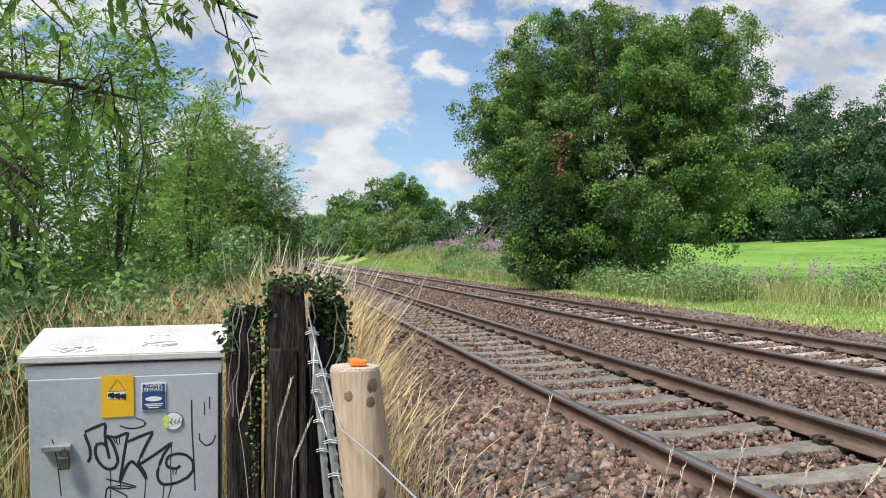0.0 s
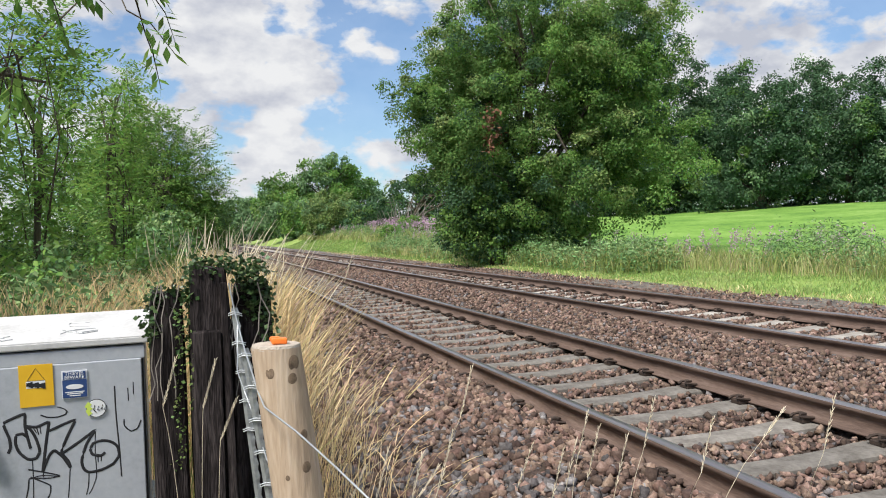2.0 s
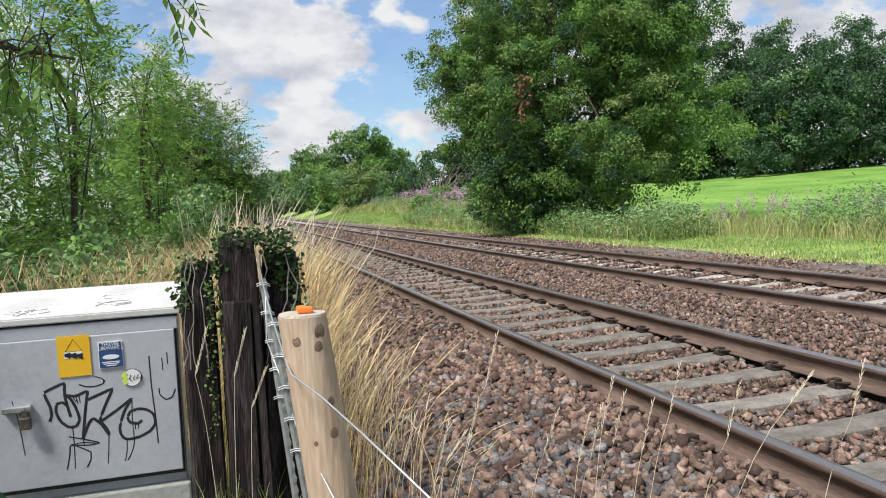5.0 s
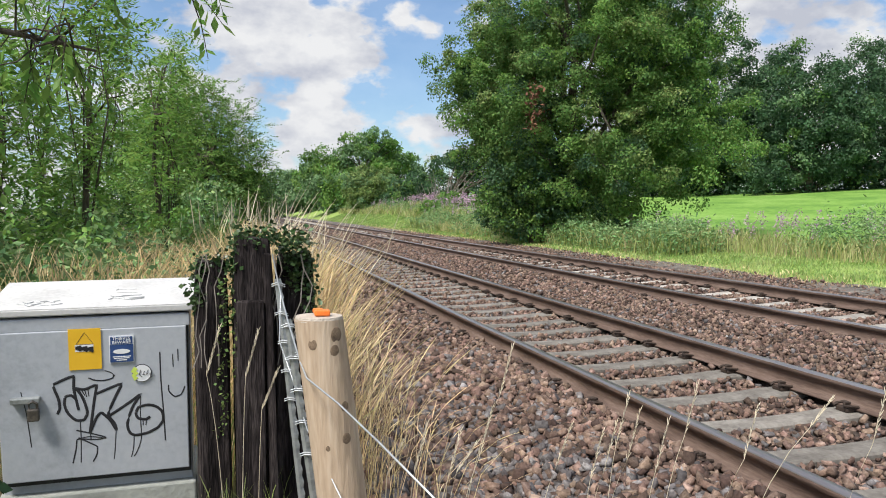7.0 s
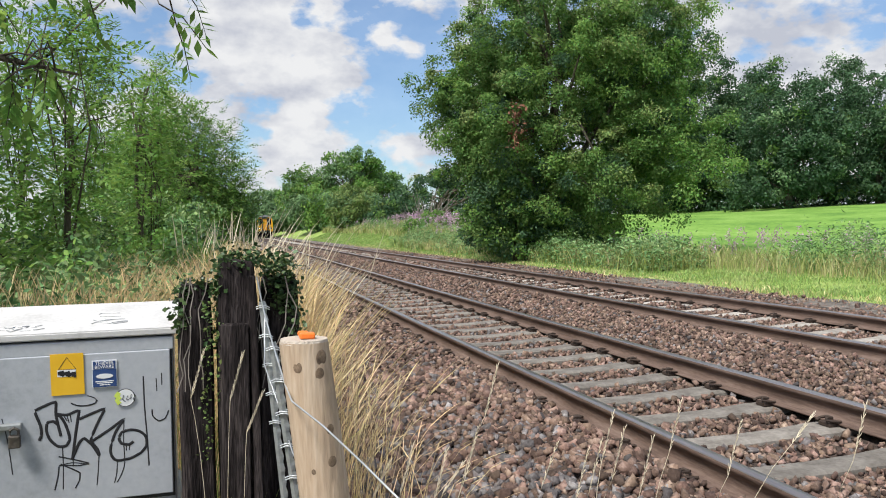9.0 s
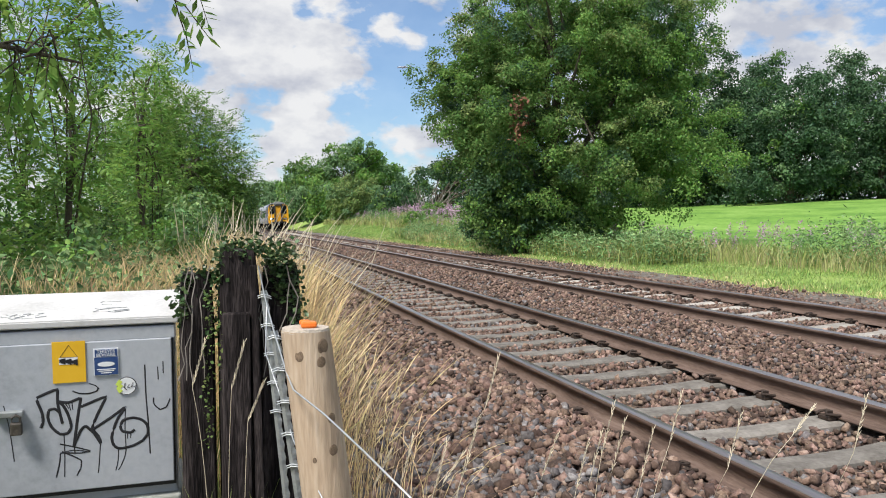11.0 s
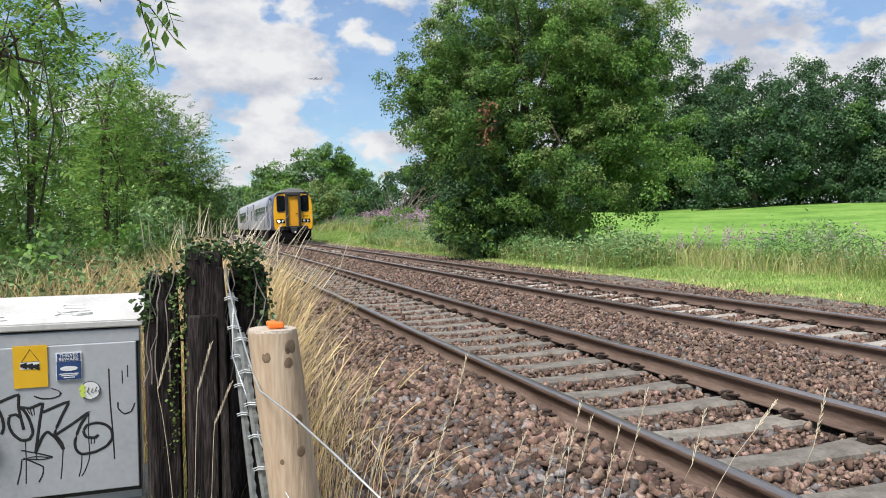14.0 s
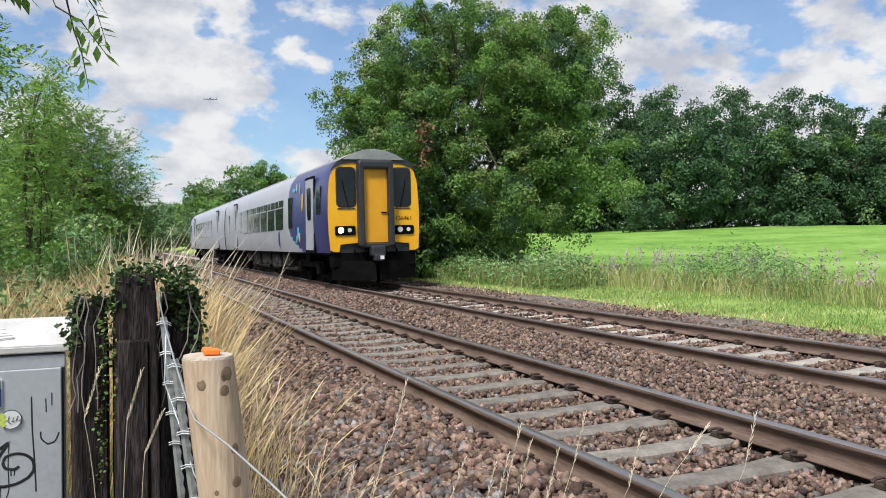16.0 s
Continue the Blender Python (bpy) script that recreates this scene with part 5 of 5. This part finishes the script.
def train_car(cab, label):
    """One car of a diesel multiple unit; its cab, if any, is at +y."""
    car = tagged(empty("train_car"), label, "train")
    ys = [-HALF, -HALF + .05, -10.2, -6.6, -2, 2] + [5.9 + .12 * k for k in range(22)] + [9.3, 10.4, HALF - .25, HALF]
    ks = [.97] + [1] * (len(ys) - 3) + [.995, .975]
    V, F, I = [], [], []
    for y, k in zip(ys, ks):
        V += ring_at(y, k, -.05 if y == HALF else 0)
    n = 2 * len(SECTION) - 1
    for i in range(len(ys) - 1):
        for j in range(n - 1):
            a = i * n + j
            F.append((a, a + 1, a + n + 1, a + n))
            zmid = (V[a][2] + V[a + 1][2]) / 2
            ym = (ys[i] + ys[i + 1]) / 2
            blue = ym > 6.0 + 2.1 * max(0, (1.85 - zmid) / .9) ** 1.8 if cab else ym < -10.2
            I.append(1 if zmid > 3.45 else (2 if blue else 0))
    me = np_mesh("body", V, F, [M["t_white"], M["t_roof"], M["t_blue"]], I, True)
    body = part("body", me, None, car, "silver-grey bodyside with a blue cab end")
    for y in (-HALF, HALF):
        bm = bmesh.new()
        bm.faces.new([bm.verts.new((p[0], y + (.001 if y > 0 else -.001), p[2])) for p in ring_at(y, .975, -.05 if y > 0 else 0)])
        part("end_wall", bm, M["t_grey"], body)
    bm = bmesh.new()
    box(bm, (0, 0, .93), (2.5, 22.3, .10), .02)
    part("solebar", bm, M["t_black"], body)

    def glass(y, w, z0, z1, name="window", mat="t_glass"):
        for s in (-1, 1):
            b = bmesh.new()
            prism(b, rounded(w, z1 - z0, .07), lambda u, v, q: (s * (1.374 - .030 * max(0, (z0 + z1) / 2 + v - 2.3) - q), y + u, (z0 + z1) / 2 + v), .04)
            o = part(name, b, M[mat], body)
            if name == "window" and w > .9:
                b2 = bmesh.new()
                box(b2, (s * 1.366, y, z1 - .26), (.02, w - .02, .035))
                box(b2, (s * 1.362, y, z1 - .13), (.02, .03, .24))
                part("frame", b2, M["t_white"], o)
    for y in (4.4, 2.75, 1.1, -.55, -2.2, -3.85):
        glass(y, 1.40, 1.72, 2.74)
    for y in (-5.4, -9.6):
        glass(y, .55, 1.78, 2.72)
    for y in ((-7.2, 9.2) if cab else (-7.2, 8.2)):
        for s in (-1, 1):
            b = bmesh.new()
            prism(b, rounded(1.25, 2.25, .06), lambda u, v, q: (s * (1.362 - q - .03 * max(0, v - .1)), y + u, 2.08 + v), .03)
            surround = part("door_surround", b, M["t_black"], body)
            b = bmesh.new()
            prism(b, rounded(.98, 2.1, .05), lambda u, v, q: (s * (1.378 - q - .03 * max(0, v - .1)), y + u, 2.08 + v), .03)
            d = part("door", b, M["t_white"], body)
            b = bmesh.new()
            prism(b, rounded(.46, .95, .08), lambda u, v, q: (s * (1.378 - q), y + u, 2.40 + v), .02)
            part("pane", b, M["t_glass"], d)
    # coloured marks on the blue
    if cab:
        glass(6.35, .62, 1.72, 2.75)
        glass(10.35, .50, 2.05, 2.85, "cab_window")
        for s in (-1, 1):
            for k, (y, z, w, h, m) in enumerate(((7.55, 1.55, .20, .40, "t_cyan"), (7.35, 1.35, .16, .26, "t_cyan"), (7.75, 1.42, .18, .30, "t_amber"), (8.25, 2.5, .16, .55, "t_amber"), (6.95, 2.95, .4, .12, "t_cyan"), (7.4, 3.0, .16, .30, "t_white"), (7.8, 2.95, .10, .4, "t_white"))):
                b = bmesh.new()
                prism(b, [(w / 2 * math.cos(q * .5236), h / 2 * math.sin(q * .5236)) for q in range(12)], lambda u, v, q: (s * (1.368 - .04 * max(0, z + v - 2.3) + .006 - q), y + u, z + v), .01)
                part("livery_mark", b, M[m], body)
            b = bmesh.new()
            prism(b, [(.22 * math.cos(q * .4) - .02, .26 * math.sin(q * .4)) for q in range(4, 13)], lambda u, v, q: (s * (1.374 - q), 4.4 + u, 1.4 + v), .01)
            part("livery_mark", b, M["t_navy"], body)
        bm = bmesh.new()
        for k in range(5):
            box(bm, (0, -HALF - .06 - .11 * k, 2.15), (1.15 - .06 * (k % 2), .10, 2.2), .02)
        part("gangway_bellows", bm, M["t_black"], body, "black folded gangway between the cars")
    # underframe boxes
    for y, w, h in ((4.4, 1.4, .42), (2.4, 1.6, .5), (.2, 1.8, .45), (-2.2, 1.5, .5), (-4.2, 1.2, .4)):
        bm = bmesh.new()
        box(bm, (0, y, .88 - h / 2 - .02), (2.3, w, h), .03)
        for s in (-1, 1):
            box(bm, (s * 1.13, y + .3, .62), (.12, .4, .28), .02)
        part("equipment_case", bm, M["t_grime"], body)
    # bogies
    for yb in (8.0, -8.0):
        bm = bmesh.new()
        for s in (-1, 1):
            box(bm, (s * 1.02, yb, .58), (.14, 3.3, .20), .03)
            box(bm, (s * 1.05, yb, .78), (.26, .6, .24), .04)
            for q in (-1.3, 1.3):
                box(bm, (s * 1.06, yb + q, .46), (.24, .34, .34), .04)
        box(bm, (0, yb, .62), (2.0, .5, .16), .03)
        bog = part("bogie", bm, M["t_black"], car)
        for q in (-1.3, 1.3):
            bm = bmesh.new()
            tube(bm, [(-.95, 0, 0), (.95, 0, 0)], .08, 8)
            for s in (-1, 1):
                tube(bm, [(s * .69, 0, 0), (s * .72, 0, 0), (s * .725, 0, 0), (s * .83, 0, 0)], [.45, .45, .42, .415], 20)
            w = part("wheelset", bm, M["t_black"], bog)
            w.location = (0, yb + q, .42)
            WHEELS.append(w)
    if not cab:
        return car
    # ---- the cab front ----
    yf = HALF
    outline = [(-1.30, 1.02), (-1.18, .98), (-1.05, .98), (-1.02, 1.18), (-.5, 1.22), (.5, 1.22), (1.02, 1.18), (1.05, .98), (1.18, .98), (1.30, 1.02), (1.335, 1.5), (1.345, 2.0), (1.33, 2.5), (1.29, 2.95), (1.21, 3.22), (1.02, 3.44), (.6, 3.52), (-.6, 3.52), (-1.02, 3.44), (-1.21, 3.22), (-1.29, 2.95), (-1.33, 2.5), (-1.345, 2.0), (-1.335, 1.5)]
    bm = bmesh.new()
    prism(bm, [(x * .985, z) for x, z in outline], lambda a, b, c: (a, yf + c, b), .07)
    front = part("cab_front", bm, M["t_yellow"], car, "bright yellow warning panel")
    bm = bmesh.new()
    arc = [(1.26, 3.20), (1.06, 3.47), (.68, 3.66), (.3, 3.75), (0, 3.77), (-.3, 3.75), (-.68, 3.66), (-1.06, 3.47), (-1.26, 3.20), (-1.12, 3.30), (-.9, 3.40), (-.5, 3.45), (.5, 3.45), (.9, 3.40), (1.12, 3.30)]
    prism(bm, arc, lambda a, b, c: (a, yf + .002 + c, b), .09)
    part("roof_dome", bm, M["t_grey"], front, "dark grey band over the cab")
    bm = bmesh.new()
    cap = [(.9, 3.50), (.62, 3.66), (.3, 3.77), (0, 3.80), (-.3, 3.77), (-.62, 3.66), (-.9, 3.50)]
    prism(bm, cap, lambda a, b, c: (a, yf - .3 + c, b + .03), .42)
    part("roof_cap", bm, M["t_roof"], front, "pale grey roof cap")
    for s in (-1, 1):
        bm = bmesh.new()
        prism(bm, rounded(.52, 1.06, .11, 5), lambda a, b, c: (s * .81 + a, yf + .068 + c, 2.76 + b), .012)
        ws = part("windscreen", bm, M["t_glass"], front, "dark rounded windscreen")
        bm = bmesh.new()
        prism(bm, rounded(.58, 1.13, .14, 5), lambda a, b, c: (s * .81 + a, yf + .062 + c, 2.76 + b), .011)
        box(bm, (s * .81, yf + .082, 2.17), (.50, .012, .03), .004)
        part("frame", bm, M["t_grey"], ws)
        bm = bmesh.new()
        tube(bm, [(s * .75, yf + .095, 2.20), (s * .86, yf + .10, 2.62), (s * .92, yf + .095, 2.95)], .009, 5)
        part("wiper", bm, M["t_black"], ws)
        bm = bmesh.new()
        prism(bm, rounded(.58, .26, .05), lambda a, b, c: (s * .86 + a, yf + .068 + c, 1.56 + b), .03)
        lb = part("lamp_box", bm, M["t_black"], front)
        for k, (dx, r, m) in enumerate(((-.13, .078, "lamp" if s > 0 else "lamp_dim"), (.12, .058, "lamp_dim"))):
            bm = bmesh.new()
            rr = r
            prism(bm, [(rr * math.cos(q * .3927), rr * math.sin(q * .3927)) for q in range(16)], lambda a, b, c: (s * (.86 + (-dx if s > 0 else dx)) * 1.0 + a, yf + .096 + c, 1.57 + b), .02)
            part("lamp", bm, M[m], lb)
    # gangway
    bm = bmesh.new()
    for s in (-1, 1):
        box(bm, (s * .43, yf + .15, 2.28), (.17, .34, 2.34), .05)
    box(bm, (0, yf + .15, 3.38), (1.02, .34, .26), .07)
    box(bm, (0, yf + .12, 1.14), (.98, .28, .12), .03)
    gw = part("gangway_frame", bm, M["t_grey"], front, "dark grey gangway surround")
    bm = bmesh.new()
    box(bm, (0, yf + .12, 2.24), (.70, .10, 2.06), .012)
    gd = part("gangway_door", bm, M["t_orange"], gw, "yellow gangway door")
    bm = bmesh.new()
    box(bm, (-.24, yf + .19, 2.05), (.16, .03, .03), .006)
    part("handle", bm, M["t_black"], gw)
    cu = bpy.data.curves.new("lettering", "FONT")
    cu.body, cu.size, cu.extrude, cu.align_x = "156461", .17, .002, "CENTER"
    cu.materials.append(M["t_black"])
    o = new("lettering", cu)
    o.parent = front
    o.matrix_local = pose(-.86, yf + .074, 1.83, 90, 0, 180)
    # coupler and plough
    bm = bmesh.new()
    box(bm, (0, yf + .22, .98), (.42, .34, .30), .05)
    box(bm, (0, yf + .34, .80), (.30, .26, .20), .04)
    part("coupler", bm, M["t_grey"], front)
    bm = bmesh.new()
    box(bm, (-.06, yf + .48, .80), (.11, .01, .10), .002)
    part("plate", bm, M["whitest"], front)
    bm = bmesh.new()
    box(bm, (0, yf - .2, .78), (2.44, .4, .5), .05)
    for s in (-1, 1):
        vs = [(s * .05, .30, .16), (s * 1.22, -.08, .20), (s * 1.22, -.08, .74), (s * .05, .22, .70)]
        a = [bm.verts.new((x, yf + y, z)) for x, y, z in vs]
        b = [bm.verts.new((x, yf + y - .04, z)) for x, y, z in vs]
        bm.faces.new(a), bm.faces.new(b[::-1])
        for i in range(4):
            bm.faces.new((a[i], b[i], b[(i + 1) % 4], a[(i + 1) % 4]))
    bmesh.ops.recalc_face_normals(bm, faces=bm.faces)
    part("snowplough", bm, M["t_black"], front, "black snowplough under the cab")
    for s in (-1, 1):
        bm = bmesh.new()
        tube(bm, [(s * .55, yf + .04, 1.16), (s * .62, yf + .12, .98), (s * .60, yf + .06, .80)], .03, 6)
        tube(bm, [(s * .30, yf + .04, 1.16), (s * .28, yf + .14, .95), (s * .34, yf + .06, .76)], .025, 6)
        part("hose", bm, M["t_black"], front)
    return car


WHEELS = []
front_car = train_car(True, "leading train car, yellow cab front, blue and silver sides")
rear_car = train_car(False, "trailing train car with silver sides and dark windows")


# ---------- aeroplane ----------
def aeroplane():
    thing = tagged(empty("aeroplane"), "distant airliner crossing the cloudy sky", "aeroplane")
    bm = bmesh.new()
    tube(bm, [(-18, 0, 0), (-15, 0, .6), (-6, 0, 1), (10, 0, 1), (15, 0, .6), (17, 0, .2)], [.3, 1.3, 2, 2, 1.5, .4], 10)
    part("fuselage", bm, M["plane"], thing, smooth=True)
    for s in (-1, 1):
        bm = bmesh.new()
        prism(bm, [(4, 0), (-2, 0), (-5, 16 * s), (-3, 16 * s)], lambda a, b, c: (a, b, .3 + abs(b) * .08 + c), .5)
        part("wing", bm, M["plane"], thing)
        bm = bmesh.new()
        prism(bm, [(-13, 0), (-16, 0), (-17.5, 6 * s), (-16, 6 * s)], lambda a, b, c: (a, b, 1 + c), .3)
        part("tailplane", bm, M["plane"], thing)
        bm = bmesh.new()
        tube(bm, [(1.5, 5.5 * s, -.6), (4.5, 5.5 * s, -.6)], 1.0, 8)
        part("engine", bm, M["plane"], thing)
    bm = bmesh.new()
    prism(bm, [(-12, 1), (-16, 1), (-18.5, 7), (-16.5, 7)], lambda a, b, c: (a, c - .2, b), .4)
    part("fin", bm, M["plane"], thing)
    return thing


plane_thing = aeroplane()
FRONT_16, SPEED = 21.06, 16.8    # the cab's place along the line at 16 s, metres a second


def on_track(yc):
    h = math.degrees(heading(yc))
    return pose(D2 + float(bend(yc)), yc, Z2, 0, 2.1, 180 + h)


def motions():
    ts = [.5 * k for k in range(33)]
    walk(front_car, [(t, on_track(FRONT_16 + SPEED * (16 - t) + HALF)) for t in ts])
    walk(rear_car, [(t, on_track(FRONT_16 + SPEED * (16 - t) + HALF * 3 + .55)) for t in ts])
    turns = [0.0] + [10 + k / 36 for k in range(217)]
    for w in WHEELS:
        x, y, z = w.location
        walk(w, [(t, pose(x, y, z, -math.degrees(SPEED * max(0, t - 10) / .42), 0, 0)) for t in turns])
    d = 2000
    a, b = Vector((.1888, .9636, .1891)) * d, Vector((.1079, .9782, .1777)) * d
    v = (b - a) / 3.5
    yaw = math.degrees(math.atan2(v.y, v.x))
    walk(plane_thing, [(t, pose(*(a + v * (t - 12.5)), 0, 0, yaw)) for t in (0, 4, 8, 12, 16)])


motions()
